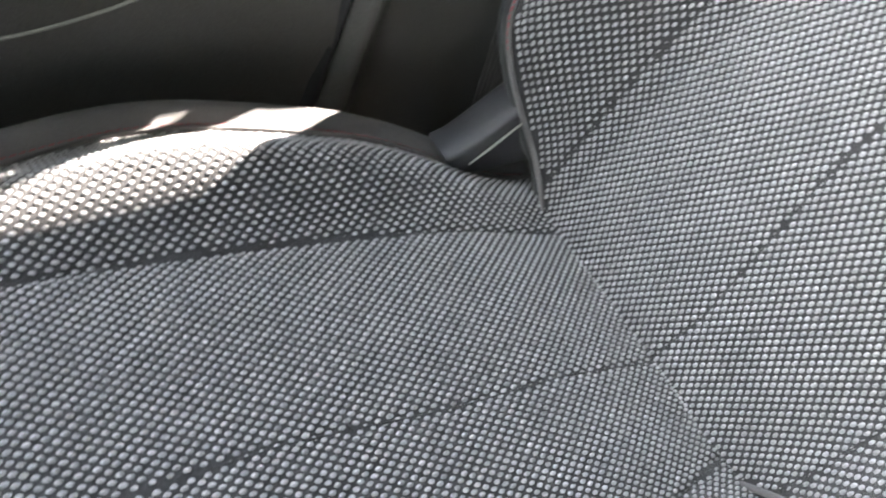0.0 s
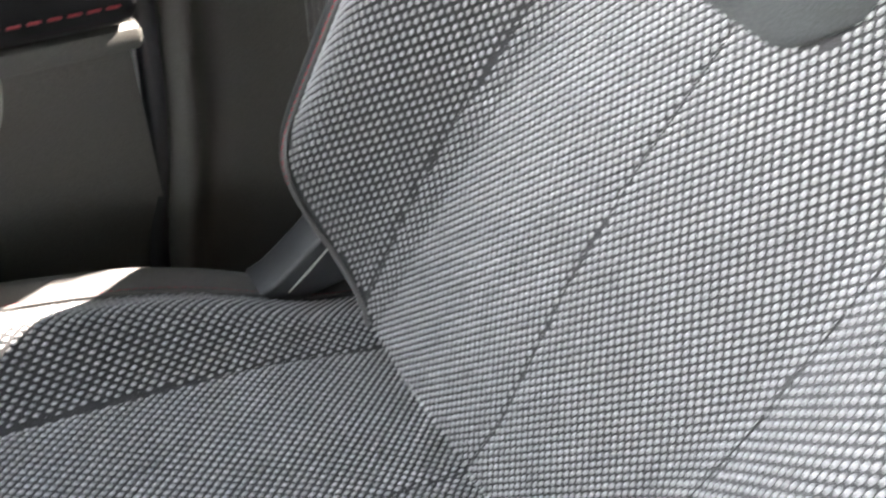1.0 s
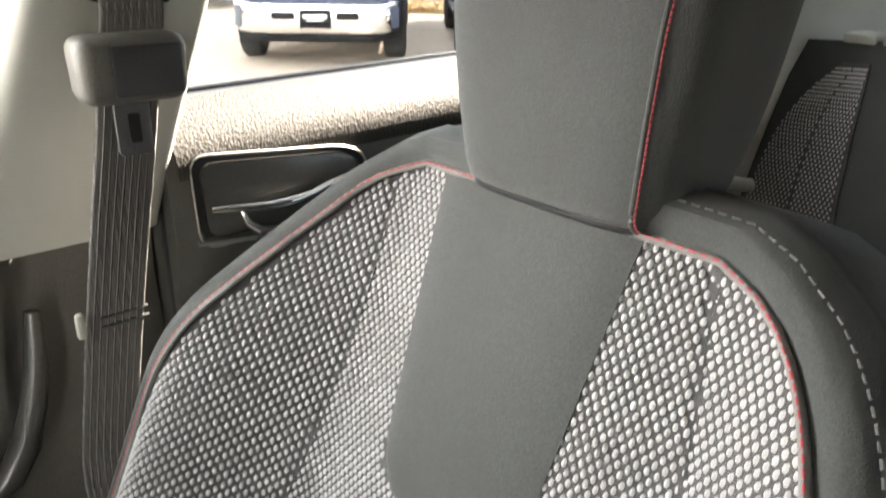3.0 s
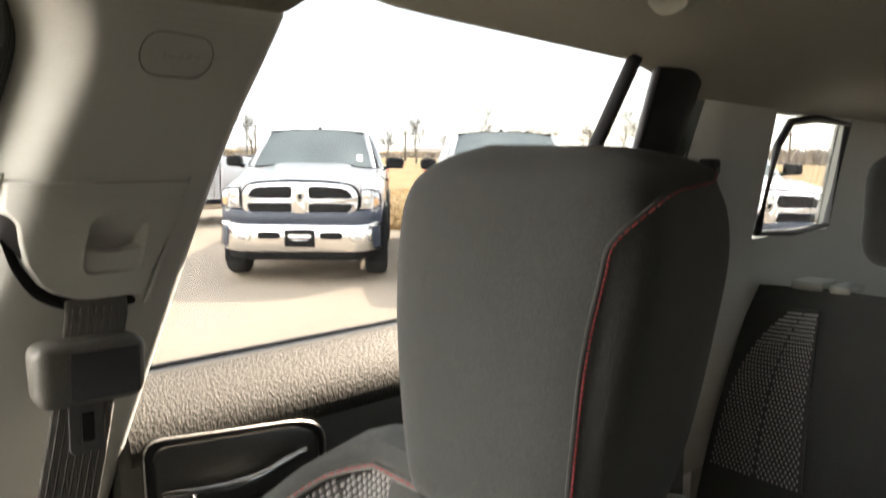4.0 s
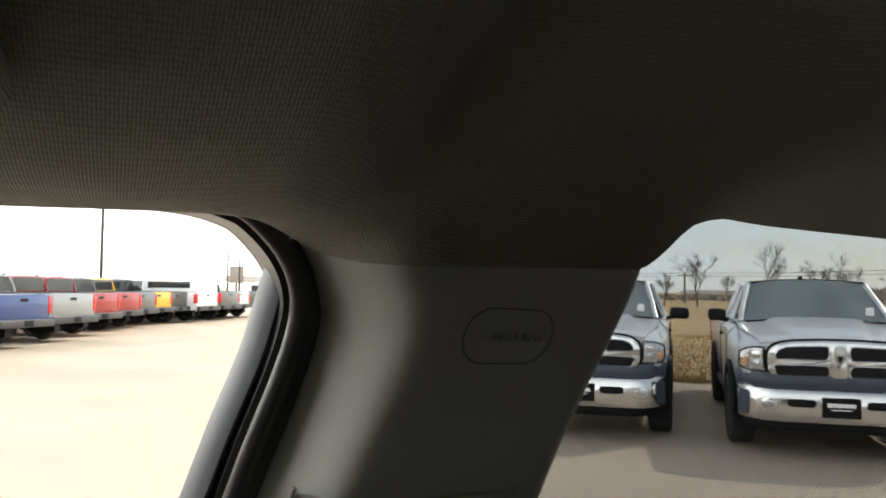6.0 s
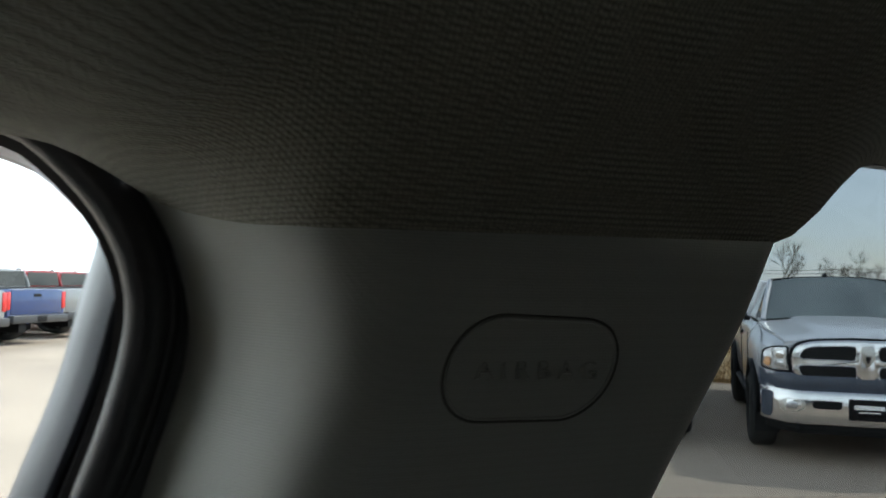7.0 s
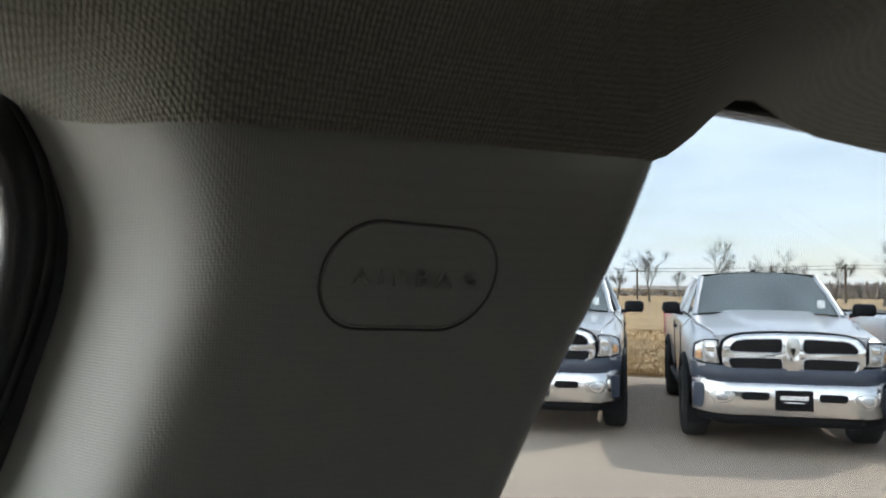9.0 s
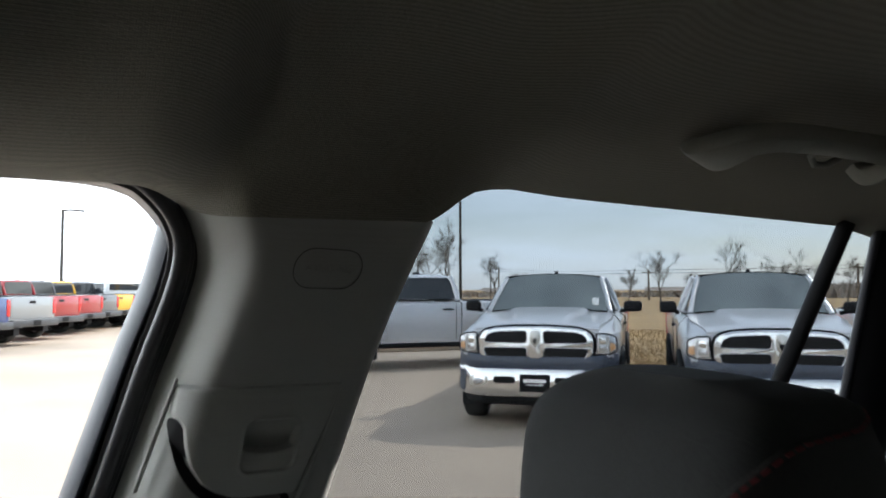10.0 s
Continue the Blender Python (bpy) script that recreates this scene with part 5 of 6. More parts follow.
        for xw in (fa, ra):
            bm = plate_mesh("w", [(xw + 0.43 * math.cos(a), 0.40 + 0.43 * math.sin(a)) for a in [math.pi * k / 12 for k in range(13)]] + [(xw - 0.43, 0.2), (xw + 0.43, 0.2)], "y", min(0.70 * sgn, (W + 0.006) * sgn), max(0.70 * sgn, (W + 0.006) * sgn))
            part("wheel_well", bm, M_BLACK, t, "dark wheel housing")
            wheel(xw, 0.835 * sgn, 0.385, 0.26, t)
        tube("rocker", [(fa - 0.5, 0.90 * sgn, 0.44), (ra + 0.5, 0.90 * sgn, 0.44)], 0.045, M_BLACK, t)
    quad_panel("windscreen", [(-1.44, 0.755, 1.295), (-1.44, -0.755, 1.295), (-2.06, -0.625, 1.738), (-2.06, 0.625, 1.738)], M_DARK_GLASS, t, "dark windscreen with sky reflections painted into its colour", bow=0.05, out=(0.6, 0, 0.75))
    tube("windscreen_seal", [(-1.425, 0.762, 1.292), (-2.055, 0.632, 1.742), (-2.062, 0.3, 1.768), (-2.065, 0, 1.775), (-2.062, -0.3, 1.768), (-2.055, -0.632, 1.742), (-1.425, -0.762, 1.292)], 0.014, M_BLACK, t, "black edge of the windscreen", sides=6)
    tube("wiper", [(-1.41, -0.70, 1.272), (-1.40, -0.3, 1.285), (-1.41, 0.05, 1.29)], 0.009, M_BLACK, t)
    tube("wiper", [(-1.41, -0.02, 1.275), (-1.40, 0.35, 1.288), (-1.41, 0.68, 1.285)], 0.009, M_BLACK, t)
    quad_panel("rear_window", [(xr - 0.005, -0.70, 1.31), (xr - 0.005, 0.70, 1.31), (xr + 0.005, 0.60, 1.70), (xr + 0.005, -0.60, 1.70)], M_PRIVACY, t, "dark rear glass", out=(-1, 0, 0))
    loft("cab_back", [(xr + 0.06, gh(0.67, 1.745, 1.2)), (xr + 0.02, gh(0.67, 1.72, 1.2))], mat, t)
    boxed("roof_antenna", (-2.5, -0.02, 1.78), (-2.35, 0.02, 1.83), M_BLACK, t, "small black roof antenna", bevel=0.015)
    # load bed
    bw = W
    loft("bed", [(xr - 0.03, body_half(bw, 1.275, 0.50, 0.0, 0.05)), (xr - 0.6, body_half(bw, 1.272, 0.50, 0.0, 0.05)), (-L + 0.05, body_half(bw, 1.265, 0.52, 0.0, 0.05)), (-L, body_half(bw - 0.03, 1.255, 0.55, 0.0, 0.05))], mat, t, "painted load bed")
    if topper:
        loft("topper", [(xr - 0.03, gh(0.86, 1.82, 1.27)), (-L + 0.25, gh(0.86, 1.81, 1.27)), (-L + 0.02, gh(0.86, 1.76, 1.27))], mat, t, "bed topper")
        for sgn in (1, -1):
            quad_panel("topper_window", [(xr - 0.2, 0.876 * sgn, 1.42), (-L + 0.35, 0.876 * sgn, 1.42), (-L + 0.35, 0.872 * sgn, 1.68), (xr - 0.2, 0.872 * sgn, 1.68)], M_PRIVACY, t, "dark topper glass", out=(0, sgn, 0))
    # the bed is solid; a black sheet on top gives the hollow's shade
    boxed("bed_shade", (-L + 0.10, -0.80, 1.262), (xr - 0.10, 0.80, 1.279), M_BLACK, t, "black sheet for the shade inside the open bed") if not topper else None
    boxed("tailgate", (-L - 0.012, -0.80, 0.70), (-L + 0.02, 0.80, 1.235), mat, t, "tailgate", bevel=0.01)
    boxed("tailgate_handle", (-L - 0.022, -0.12, 1.09), (-L - 0.008, 0.12, 1.16), M_BLACK, t, "", bevel=0.004)
    boxed("rear_bumper", (-L - 0.16, -0.88, 0.50), (-L + 0.02, 0.88, 0.68), M_STEEL_GREY, t, "dull metal rear bumper", bevel=0.03)
    boxed("number_plate", (-L - 0.166, -0.15, 0.52), (-L - 0.158, 0.15, 0.66), M_BLACK, t, "dark blank plate", bevel=0.003)
    for sgn in (1, -1):
        boxed("tail_lamp", (-L - 0.018, 0.815 * sgn if sgn > 0 else -0.935, 0.80), (-L + 0.14, 0.935 if sgn > 0 else -0.815, 1.20), M_TAIL, t, "red tail lamp", bevel=0.02)
    if not front:
        return t
    # ---- face ----
    gf = [(-0.655, 0.945), (-0.625, 1.085), (-0.50, 1.140), (-0.2, 1.160), (0.2, 1.160), (0.50, 1.140), (0.625, 1.085), (0.655, 0.945), (0.615, 0.795), (0.52, 0.735), (-0.52, 0.735), (-0.615, 0.795)]
    part("grille_frame", plate_mesh("g", soft(gf, 0.09), "x", -0.16, -0.015, 0.026, 3), M_CHROME, t, "broad chrome grille surround with crossbars")
    tube("grille_gap", [(-0.075, a * 1.012, 0.945 + (b - 0.945) * 1.03) for a, b in soft(gf, 0.09)], 0.014, M_BLACK, t, "dark gap round the grille", sides=6, closed=True)
    for sgn in (1, -1):
        for o in ([(0.092, 1.108), (0.47, 1.092), (0.555, 1.055), (0.585, 0.975), (0.092, 0.970)], [(0.092, 0.920), (0.592, 0.915), (0.565, 0.825), (0.50, 0.775), (0.092, 0.765)]):
            o = [(a * sgn, b) for a, b in o][::-sgn]
            op = part("grille_opening", plate_mesh("o", soft(o, 0.045), "x", -0.05, -0.0125, 0.003), M_BLACK, t, "black mesh opening")
            lo_, hi_ = min(b for a, b in o), max(b for a, b in o)
            for k in range(4):
                zz_ = lo_ + (hi_ - lo_) * (k + 1) / 5
                tube("grille_slat", [(-0.0105, 0.115 * sgn, zz_), (-0.0105, 0.50 * sgn, zz_)], 0.0035, M_TYRE, op, sides=5)
            rim_ = [(-0.0135, a, b) for a, b in soft(o, 0.045)]
            tube("opening_rim", rim_, 0.008, M_CHROME, op, "bright rolled edge", sides=6, closed=True)
    part("crossbar", plate_mesh("c", soft([(-0.060, 1.125), (-0.068, 0.95), (-0.060, 0.775), (0.060, 0.775), (0.068, 0.95), (0.060, 1.125)], 0.02), "x", -0.03, -0.006, 0.008, 2), M_CHROME, t, "chrome centre bar")
    part("badge", plate_mesh("e", soft([(0.058, 1.075), (0.040, 1.112), (-0.040, 1.112), (-0.058, 1.075), (-0.055, 0.985), (0, 0.915), (0.055, 0.985)], 0.02), "x", -0.01, 0.014, 0.006), M_SATIN, t, "plain shield-shaped metal badge")
    part("badge_dark", plate_mesh("e", soft([(0.024, 1.020), (-0.024, 1.020), (-0.018, 0.985), (0, 0.950), (0.018, 0.985)], 0.008), "x", 0.0145, 0.019), M_BLACK, t, "dark centre of the badge")
    for sgn in (1, -1):
        def wrap(bm):
            for v in bm.verts:
                v.co.x -= 0.30 * max(0, abs(v.co.y) - 0.66) + 1.2 * max(0, abs(v.co.y) - 0.82) ** 1.5
        def lamp_part(name, o, x0, x1, m, label, bevel=0.005):
            bm = plate_mesh("h", soft([(a * sgn, b) for a, b in o][::sgn], 0.02), "x", x0, x1, bevel)
            wrap(bm)
            return part(name, bm, m, lamp_ob, label)
        lamp_ob = None
        shape = [(0.672, 1.082), (0.80, 1.078), (0.885, 1.040), (0.898, 0.885), (0.80, 0.852), (0.650, 0.848), (0.672, 0.93)]
        bm = plate_mesh("h", soft([(a * sgn, b) for a, b in shape][::sgn], 0.02), "x", -0.30, -0.062, 0.008)
        wrap(bm)
        lamp_ob = part("headlamp", bm, M_LAMP, t, "clear headlamp")
        tube("lamp_gap", [(-0.066 - 0.30 * max(0, abs(a) - 0.66) - 1.2 * max(0, abs(a) - 0.82) ** 1.5, a, b) for a, b in soft([(a * sgn, b) for a, b in shape], 0.02)], 0.009, M_BLACK, t, "dark gap round the lamp", sides=6, closed=True)
        lamp_part("lamp_bezel", [(0.690, 1.060), (0.79, 1.056), (0.795, 0.880), (0.682, 0.872)], -0.20, -0.058, M_SATIN, "grey inner bezel")
        lamp_part("reflector", [(0.700, 1.045), (0.776, 1.042), (0.782, 0.972), (0.704, 0.968)], -0.20, -0.052, M_CHROME, "bright upper reflector")
        lamp_part("reflector", [(0.704, 0.955), (0.782, 0.958), (0.786, 0.895), (0.698, 0.888)], -0.20, -0.052, M_LAMP, "bright lower reflector")
        lamp_part("turn_lamp", [(0.822, 0.985), (0.872, 0.975), (0.882, 0.905), (0.822, 0.888)], -0.22, -0.054, M_AMBER, "amber turn lamp")
        lamp_part("lamp_bar", [(0.800, 1.068), (0.815, 1.066), (0.815, 0.868), (0.800, 0.864)], -0.20, -0.050, M_SATIN, "bright divider in the lamp")
    # bumper: dark upper step, chrome bar wrapping round, valance
    def bump_st(y, zt, zb, xo):
        return [(xo - 0.16, zt), (xo - 0.02, zt - 0.01), (xo, zt - 0.05), (xo, zb + 0.04), (xo - 0.02, zb), (xo - 0.18, zb)]
    def bumper(name, zt, zb, xo, m, label, half=0.905, wrap=0.24):
        rows = []
        for k in range(25):
            y = -half + 2 * half * k / 24
            e = max(0, abs(y) - (half - 0.28)) / 0.28
            rows.append([(x - wrap * e ** 2, y, z + 0.02 * e) for x, z in bump_st(y, zt, zb, xo)])
        verts = [p for r in rows for p in r]
        me = mesh_of(name, verts, grid_faces(25, 6, close_v=True) + [tuple(range(5, -1, -1)), tuple(24 * 6 + k for k in range(6))])
        me.set_sharp_from_angle(angle=radians(35))
        return put(name, me, m, t, label)
    bumper("bumper_cover", 0.845, 0.68, 0.00, M_STEP, "dark blue-grey upper bumper step")
    bumper("bumper", 0.690, 0.375, 0.03, M_CHROME, "polished chrome front bumper")
    bumper("valance", 0.39, 0.275, -0.04, M_BLACK, "black lower air dam", half=0.84)
    for sgn in (1, -1):
        part("bumper_intake", plate_mesh("i", rounded(0.25, 0.075, 0.03, 4, 0.345 * sgn, 0.560), "x", 0.02, 0.034, 0.004), M_BLACK, t, "dark oval bumper opening")
        fog = [(0.53, 0.595), (0.70, 0.612), (0.765, 0.565), (0.735, 0.485), (0.60, 0.480), (0.53, 0.52)]
        def fog_part(name, o, x0, x1, m, label):
            bm = plate_mesh("i", soft([(a * sgn, b) for a, b in o][::sgn], 0.03), "x", x0, x1, 0.004)
            for v in bm.verts:
                v.co.x -= 0.24 * (max(0, abs(v.co.y) - 0.625) / 0.28) ** 2
            return part(name, bm, m, t, label)
        fog_part("fog_recess", fog, 0.02, 0.033, M_SATIN, "dull fog lamp recess in the bumper")
        fog_part("fog_lamp", [(0.585, 0.570), (0.69, 0.575), (0.705, 0.515), (0.60, 0.510)], 0.02, 0.037, M_LAMP, "small fog lamp")
        fog_part("bumper_end", [(0.80, 0.66), (0.895, 0.66), (0.895, 0.42), (0.815, 0.42)], 0.02, 0.036, M_STEP, "dark bumper end cap")
    pl_ = part("licence_plate", plate_mesh("p", rounded(0.335, 0.19, 0.012, 3, 0, 0.53), "x", 0.03, 0.048, 0.003), M_BLACK, t, "black dealer plate with pale bars")
    boxed("plate_bar", (0.0482, -0.125, 0.535), (0.0505, 0.125, 0.575), M_WHITE, pl_, "pale bar")
    boxed("plate_bar", (0.0482, -0.09, 0.505), (0.0505, 0.09, 0.517), M_WHITE, pl_, "thin pale bar")
    for sgn in (1, -1):
        tube("tow_hook", [(0.02, 0.60 * sgn, 0.36), (0.05, 0.60 * sgn, 0.33), (0.02, 0.60 * sgn, 0.31)], 0.014, M_BLACK, t)
    boxed("windscreen_sticker", (-1.56, 0.55, 1.36), (-1.53, 0.63, 1.45), M_WHITE, t, "small white windscreen sticker", bevel=0.003, m=Matrix.Translation((0.012, 0, 0.01)))
    return t


def spot(x, y, heading):
    return Matrix.Translation((x, y, 0)) @ Matrix.Rotation(radians(heading), 4, 'Z')


M_STEP = shader("blue grey bumper plastic", (0.05, 0.06, 0.085), 0.4, grain=0.05, grain_scale=60)
HEAD = 231.0
hx, hy = math.cos(radians(HEAD)), math.sin(radians(HEAD))
ram = pickup("silver white pickup truck with a broad chrome grille, facing the car", M_SILVER)
tagged(ram, group="trucks facing the car")
ram.matrix_basis = spot(5.14 + hx * 0.92, 8.32 + hy * 0.92, HEAD)
ram2 = copy_thing(ram, spot(6.86 + hx * 0.92, 6.46 + hy * 0.92, HEAD))
ram3 = copy_thing(ram, spot(8.58 + hx * 0.92, 4.60 + hy * 0.92, HEAD))
side_truck = pickup("white regular-cab pickup parked broadside behind the facing trucks", M_SILVER, cab=1.62, front=False)
side_truck.matrix_basis = spot(3.87, 15.6, 176.0) @ Matrix.Scale(1.06, 4)

# ---- the lot and what lies beyond ----
EYE = Vector((-0.08, 0.05, 0.0))


def polar(az, d, z=0.0):
    return (EYE.x + d * math.cos(radians(az)), EYE.y + d * math.sin(radians(az)), z)


def flat_patch(name, pts, z, mat, label, cat):
    bm = bmesh.new()
    f = bm.faces.new([bm.verts.new((x, y, z)) for x, y in pts])
    if f.normal.z < 0:
        f.normal_flip()
    bm.normal_update()
    ob = part(name, bm, mat, smooth=False)
    return tagged(ob, label, cat, kind="structure")


field_pts = [(8.55, 12.35), (10.4, 10.3), (14.5, 5.4), (24.0, -6.0), (200, -150), (700, -300), (900, 500), (300, 900), (40, 130), (24.0, 46.0), (12.2, 17.6)]
flat_patch("grass_field", field_pts, 0.012, M_GRASS, "dry tan winter grass beyond the lot", "grass")
# tufts of dry grass near the lot's edge
verts, faces = [], []
rng = random.Random(5)
for k in range(15000):
    d = 0.15 + rng.random() ** 2 * 16
    s = rng.uniform(0, 14)
    base = Vector((8.3, 12.5, 0.012)) + Vector((0.68, -0.73, 0)) * s * 0.8 + Vector((0.63, 0.777, 0)) * d
    for b in range(2):
        a = rng.uniform(0, math.tau)
        h = rng.uniform(0.02, 0.085)
        w = Vector((math.cos(a), math.sin(a), 0)) * 0.012
        tip = base + Vector((rng.uniform(-.05, .05), rng.uniform(-.05, .05), h))
        i = len(verts)
        verts += [base - w, base + w, tip]
        faces.append((i, i + 1, i + 2))
tagged(put("grass", mesh_of("grass", verts, faces, smooth=False), M_GRASS), "short tufts of dry grass at the lot edge", "grass", kind="stuff")
# low kerb before the grass and behind the broadside truck
tagged(boxed("kerb", (-3.6, -0.09, 0.0), (5.2, 0.09, 0.14), M_CONCRETE, bevel=0.02, m=Matrix.Translation((7.3, 18.6, 0)) @ Matrix.Rotation(radians(-5), 4, 'Z')), "pale concrete kerb behind the broadside truck", "kerb", kind="structure")


# row of parked pickups with their tails towards the car
ROW_PAINT = {"blue": (0.015, 0.04, 0.14), "silver": (0.24, 0.245, 0.25), "red": (0.26, 0.006, 0.008), "grey": (0.10, 0.10, 0.105), "yellow": (0.62, 0.34, 0.008), "charcoal": (0.045, 0.044, 0.044), "white": (0.62, 0.62, 0.61)}
row_mat = {k: paint(k + " truck paint", v, 0.2 if k in ("silver", "grey", "charcoal") else 0.0) for k, v in ROW_PAINT.items()}
ROW = [("charcoal", 0), ("red", 0), ("silver", 0), ("blue", 0), ("silver", 0), ("red", 0), ("red", 0), ("grey", 0), ("yellow", 0), ("charcoal", 0), ("white", 1), ("grey", 0), ("white", 0), ("charcoal", 0)]
ROW_AT = [(-5.32, 14.61), (-4.35, 17.35), (-3.46, 20.1), (-2.44, 22.75), (-1.43, 25.32), (-0.74, 28.06), (0.01, 30.98), (0.65, 33.1), (1.37, 35.41), (2.2, 36.82), (3.62, 38.06), (4.95, 40.36), (5.74, 42.4), (6.89, 44.26)]
for (colour, top), (tx, ty) in zip(ROW, ROW_AT):
    head = 146.0
    tr = pickup(f"{colour} pickup truck in a row" + (" with a bed topper" if top else ", tail to the lot"), row_mat[colour], cab=1.9, front=False, topper=bool(top), detail=1)
    tagged(tr, group="row of parked pickups")
    tr.matrix_basis = spot(tx + math.cos(radians(head)) * 6.1, ty + math.sin(radians(head)) * 6.2, head) @ Matrix.Scale(1.10, 4)


# bare winter trees
def bare_tree(label, az, d, h, spread, seed, lean=0.0):
    rng = random.Random(seed)
    t = thing("tree", label, "tree", group="bare trees along the field", at=polar(az, d))
    tv, tf, cv, cf = [], [], [], []

    def limb(p, way, length, r, depth, into):
        pts = [p]
        q = p.copy()
        n = 4 if depth < 2 else 3
        for k in range(n):
            way = (way + Vector((rng.uniform(-.18, .18), rng.uniform(-.18, .18), rng.uniform(-.02, .14)))).normalized()
            q = q + way * (length / n)
            pts.append(q.copy())
        rad = [max(0.008, r * (1 - 0.55 * k / n)) for k in range(n + 1)]
        v, f = tube_verts(pts, rad, 5 if depth < 2 else 3)
        o = len(into[0])
        into[0].extend(v)
        into[1].extend([tuple(i + o for i in g) for g in f])
        if depth >= 5 or length < 0.22:
            return
        kids = rng.choice((2, 3, 3)) if depth else 5
        for k in range(kids + (1 if depth > 1 else 0)):
            i = rng.choice(range(2 if depth == 0 else 1, n + 1))
            a = rng.uniform(0, math.tau)
            tilt = rng.uniform(0.35, 0.95) * spread
            side = way.orthogonal().normalized()
            side = Matrix.Rotation(a, 3, way) @ side
            nw = (way + side * tilt).normalized()
            limb(pts[i], nw, length * rng.uniform(0.55, 0.78), rad[i] * 0.62, depth + 1, (cv, cf))
    limb(Vector((0, 0, 0)), Vector((lean, 0, 1)).normalized(), h * 0.42, h * 0.022, 0, (tv, tf))
    put("trunk", mesh_of("trunk", tv, tf), M_BARK, t)
    put("crown", mesh_of("crown", cv, cf), M_BARK, t, "leafless branching crown")
    return t


TREES = [(67.6, 70, 8.2, 1.0), (66.2, 78, 7.8, 1.1), (68.6, 84, 7.4, 1.0), (64.4, 82, 9.6, 0.9), (61.2, 86, 6.2, 1.0), (59.6, 100, 4.4, 1.0), (51.8, 95, 4.8, 0.8), (49.6, 90, 6.4, 1.0),
         (45.4, 88, 7.4, 0.85), (41.8, 92, 6.2, 1.2), (40.2, 96, 6.4, 1.2), (37.8, 90, 5.4, 0.9), (35.1, 84, 7.0, 1.25), (33.0, 95, 6.0, 1.0), (30.0, 90, 6.6, 1.0), (47.5, 130, 4.5, 1.0)]
for i, (az, d, h, sp) in enumerate(TREES):
    bare_tree("bare leafless tree at the far edge of the field", az, d, h * 0.93, sp * 0.9, 40 + i)

# distant brown woods along the horizon
verts, faces = [], []
rng = random.Random(9)
for k in range(2600):
    az = rng.uniform(18, 41.5) if k % 5 else rng.uniform(41, 74)
    d = rng.uniform(150, 230)
    x, y, _ = polar(az, d)
    h = rng.uniform(1.8, 3.6) if az < 41 else rng.uniform(0.6, 1.5)
    i = len(verts)
    a = rng.uniform(0, math.tau)
    for b in range(4):
        w = Vector((math.cos(a + b * 1.6), math.sin(a + b * 1.6), 0)) * rng.uniform(0.25, 0.9)
        foot = Vector((x + rng.uniform(-1.5, 1.5), y + rng.uniform(-1.5, 1.5), 0))
        tip = foot + Vector((rng.uniform(-.8, .8), rng.uniform(-.8, .8), h * rng.uniform(0.55, 1.0)))
        j = len(verts)
        verts += [foot - w, foot + w, (foot + w + tip) * 0.5 + Vector((0, 0, h * 0.12)), tip, (foot - w + tip) * 0.5]
        faces.append((j, j + 1, j + 2, j + 3, j + 4))
tagged(put("woods", mesh_of("woods", verts, faces, smooth=False), M_WOODS), "brown leafless woods along the horizon", "woods", kind="stuff")


# light poles and utility poles
def lamp_pole(az, d, h, arm, r=0.11):
    t = thing("street_lamp", "dark bronze lot lamp on a tall slim pole", "street lamp", group="lot lamps", at=polar(az, d))
    tube("pole", [(0, 0, 0), (0, 0, h * 0.5), (0, 0, h)], [r, r * 0.9, r * 0.75], M_DARK_METAL, t, "slim dark pole", sides=10)
    tube("footing", [(0, 0, 0), (0, 0, 0.7)], r * 2.4, M_CONCRETE, t, "concrete footing", sides=14)
    if arm:
        rv = Vector((math.sin(radians(az)), -math.cos(radians(az)), 0))
        tube("arm", [Vector((0, 0, h - 0.08)), rv * arm * 0.5 + Vector((0, 0, h - 0.02)), rv * arm + Vector((0, 0, h - 0.05))], 0.05, M_DARK_METAL, t, sides=8)
        tube("lamp_head", [rv * arm * 0.5 + Vector((0, 0, h - 0.02)), rv * (arm + 0.5) + Vector((0, 0, h - 0.06))], 0.16, M_DARK_METAL, t, "flat lamp head", sides=10, flat=0.4)
    return t


lamp_pole(91.0, 52, 6.4, 0.7)
lamp_pole(63.8, 62, 9.2, 0.0, 0.13)
lamp_pole(82.0, 95, 6.1, 0.8)
lamp_pole(61.6, 105, 4.4, 0.6, 0.08)
lamp_pole(66.9, 80, 5.2, 0.6, 0.07)


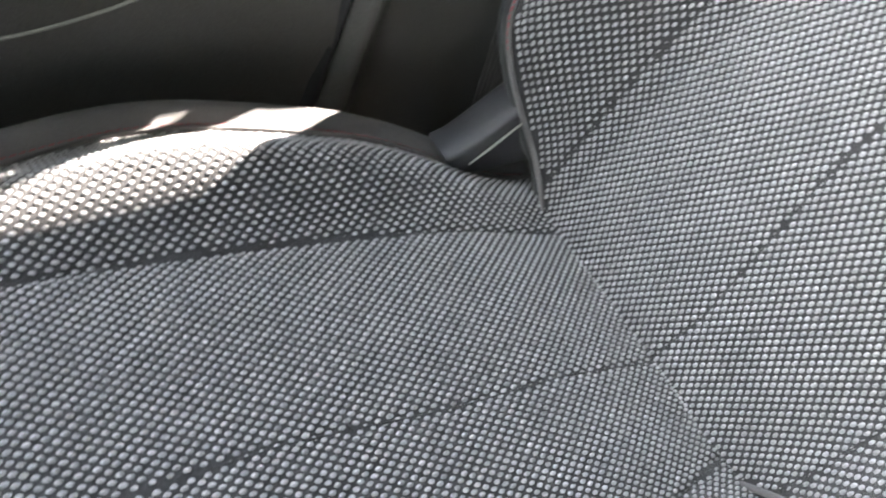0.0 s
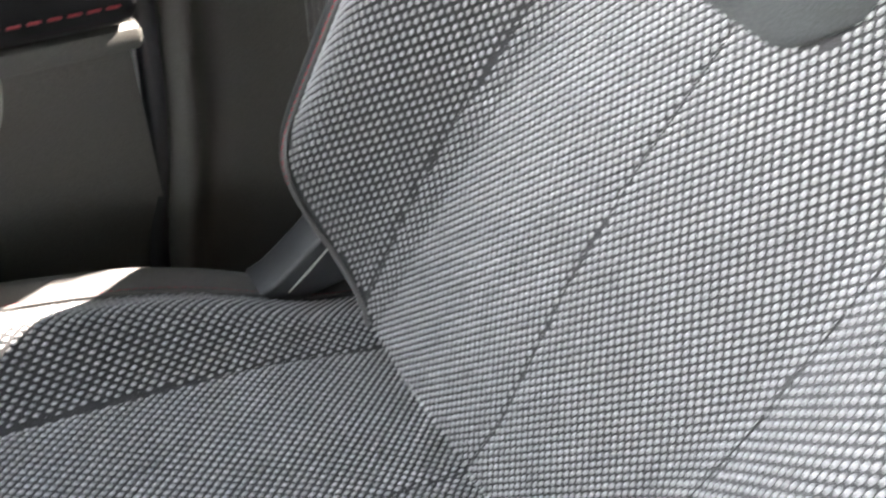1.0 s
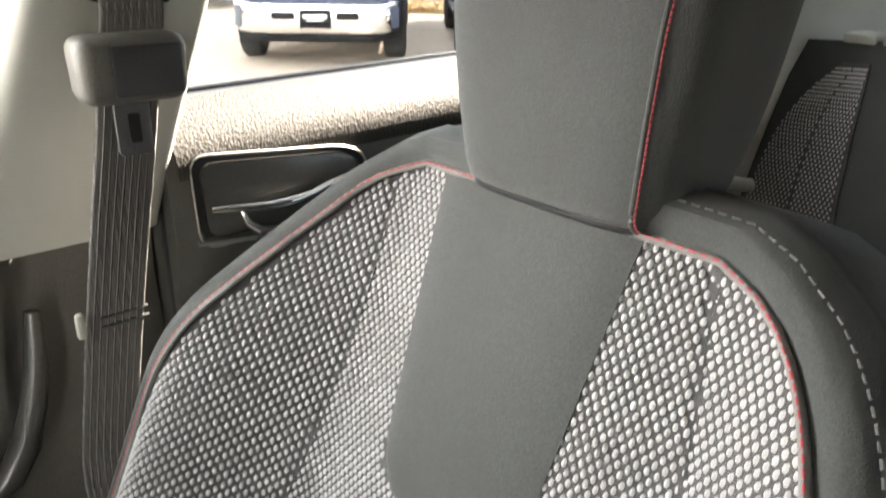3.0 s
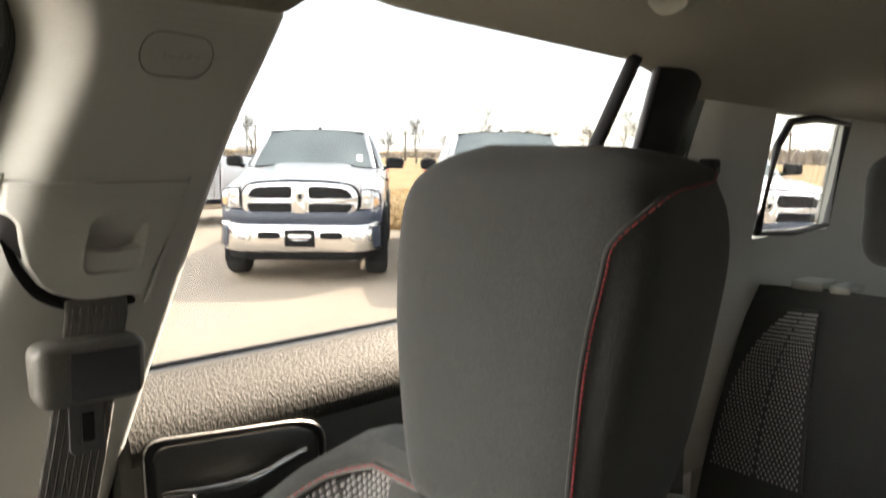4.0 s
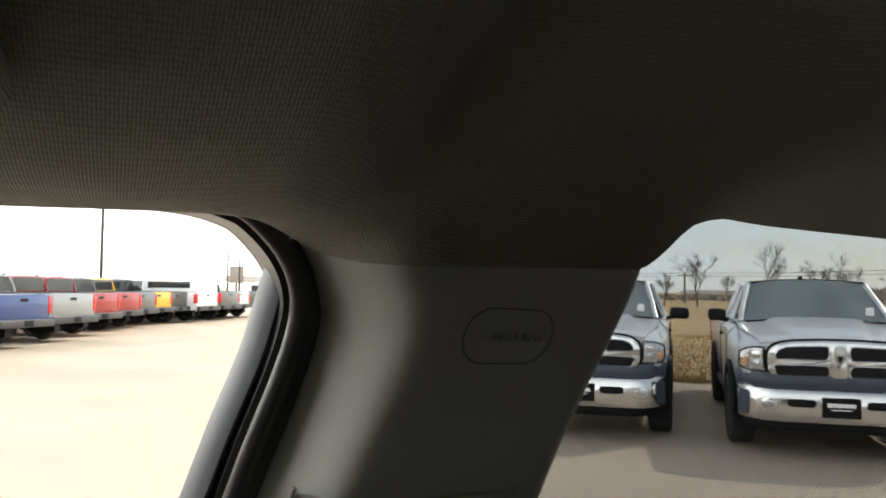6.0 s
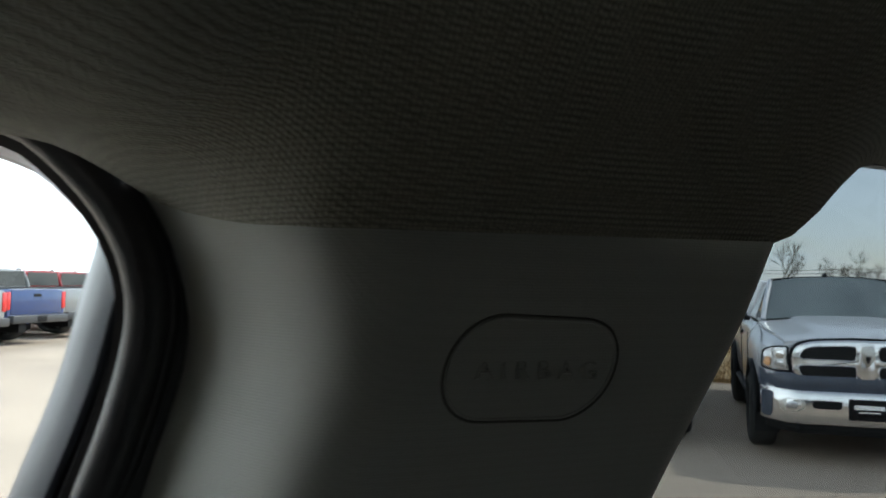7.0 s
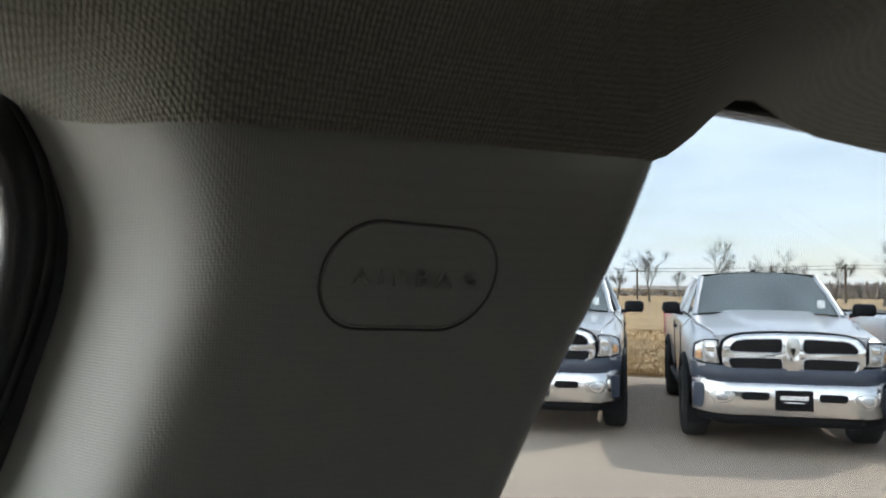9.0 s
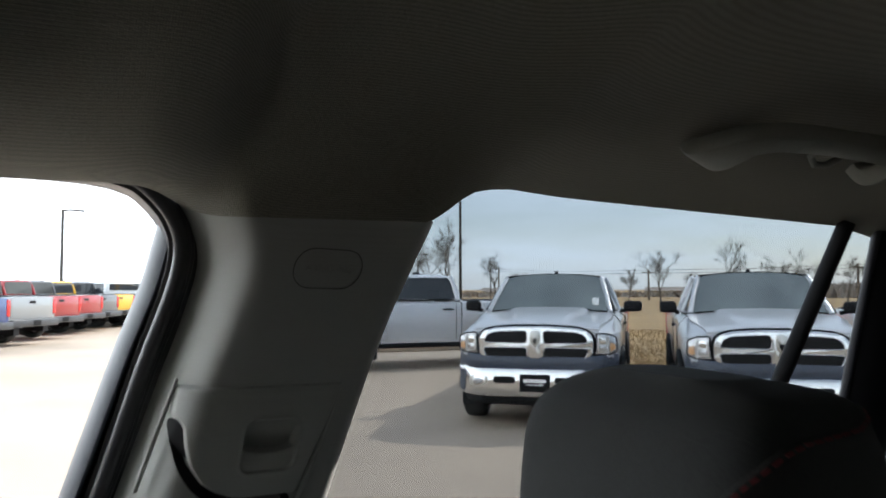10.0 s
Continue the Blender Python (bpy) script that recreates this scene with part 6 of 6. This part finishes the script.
def utility_pole(az, d, h):
    t = thing("utility_pole", "weathered wooden utility pole with a crossarm", "utility pole", group="utility poles", at=polar(az, d))
    tube("pole", [(0, 0, 0), (0, 0, h)], [0.16, 0.11], M_WOOD_POLE, t, sides=8)
    rv = Vector((math.sin(radians(az)), -math.cos(radians(az)), 0))
    tube("crossarm", [rv * -0.9 + Vector((0, 0, h - 0.4)), rv * 0.9 + Vector((0, 0, h - 0.4))], 0.06, M_WOOD_POLE, t, sides=6)
    return t


for az, d, h in ((50.4, 112, 4.3), (82.8, 120, 6.6), (37.2, 100, 4.4), (24, 110, 4.6), (61.0, 150, 6.0)):
    utility_pole(az, d, h)
for z in (4.0, 3.6):
    tagged(tube("power_line", [polar(24, 110, z + 0.5), polar(37.2, 100, z + 0.3), polar(44, 101, z), polar(50.4, 112, z + 0.2), polar(56, 125, z + 0.3), polar(61.0, 150, z + 1.4)], 0.025, M_BLACK, sides=5), "thin overhead power line over the field", "power line", kind="structure")


# low sheds and parked cars in the distance
def shed(az, d, w, h, mat, roof, label):
    b = thing("shed", label, "building", at=polar(az, d))
    b.rotation_euler = (0, 0, radians(az))
    boxed("wall", (-3, -w / 2, 0), (3, w / 2, h), mat, b, "plain walls")
    bm = plate_mesh("r", [(-3.4, h), (0, h + 0.9), (3.4, h)], "y", -w / 2 - 0.3, w / 2 + 0.3)
    part("roof", bm, roof, b, "low pitched roof", smooth=False)
    for k in range(2):
        boxed("door", (-3.03, -w / 2 + w * (k + 0.5) / 3 - 0.8, 0), (-2.98, -w / 2 + w * (k + 0.5) / 3 + 0.8, h * 0.75), M_DARK_METAL, b, "dark shed door")
    return b


shed(48.6, 190, 13, 1.2, M_SHED, M_SHED_ROOF, "low tan shed with a brown roof across the field")
shed(60.8, 190, 9, 1.1, M_SHED, M_SHED_ROOF, "low tan building with a brown roof behind the lot")
shed(80.8, 130, 9, 2.6, M_WHITE, M_SHED_ROOF, "low pale building behind the row of pickups")
sign = thing("sign", "grey lot sign on a post, seen from behind", "sign", at=polar(82.2, 100))
sign.rotation_euler = (0, 0, radians(82))
boxed("sign_board", (-0.08, -0.85, 2.2), (0.08, 0.85, 4.2), M_SHED_ROOF, sign, "grey board", bevel=0.03)
tube("post", [(0.1, 0, 0), (0.1, 0, 2.6)], 0.09, M_DARK_METAL, sign, sides=8)
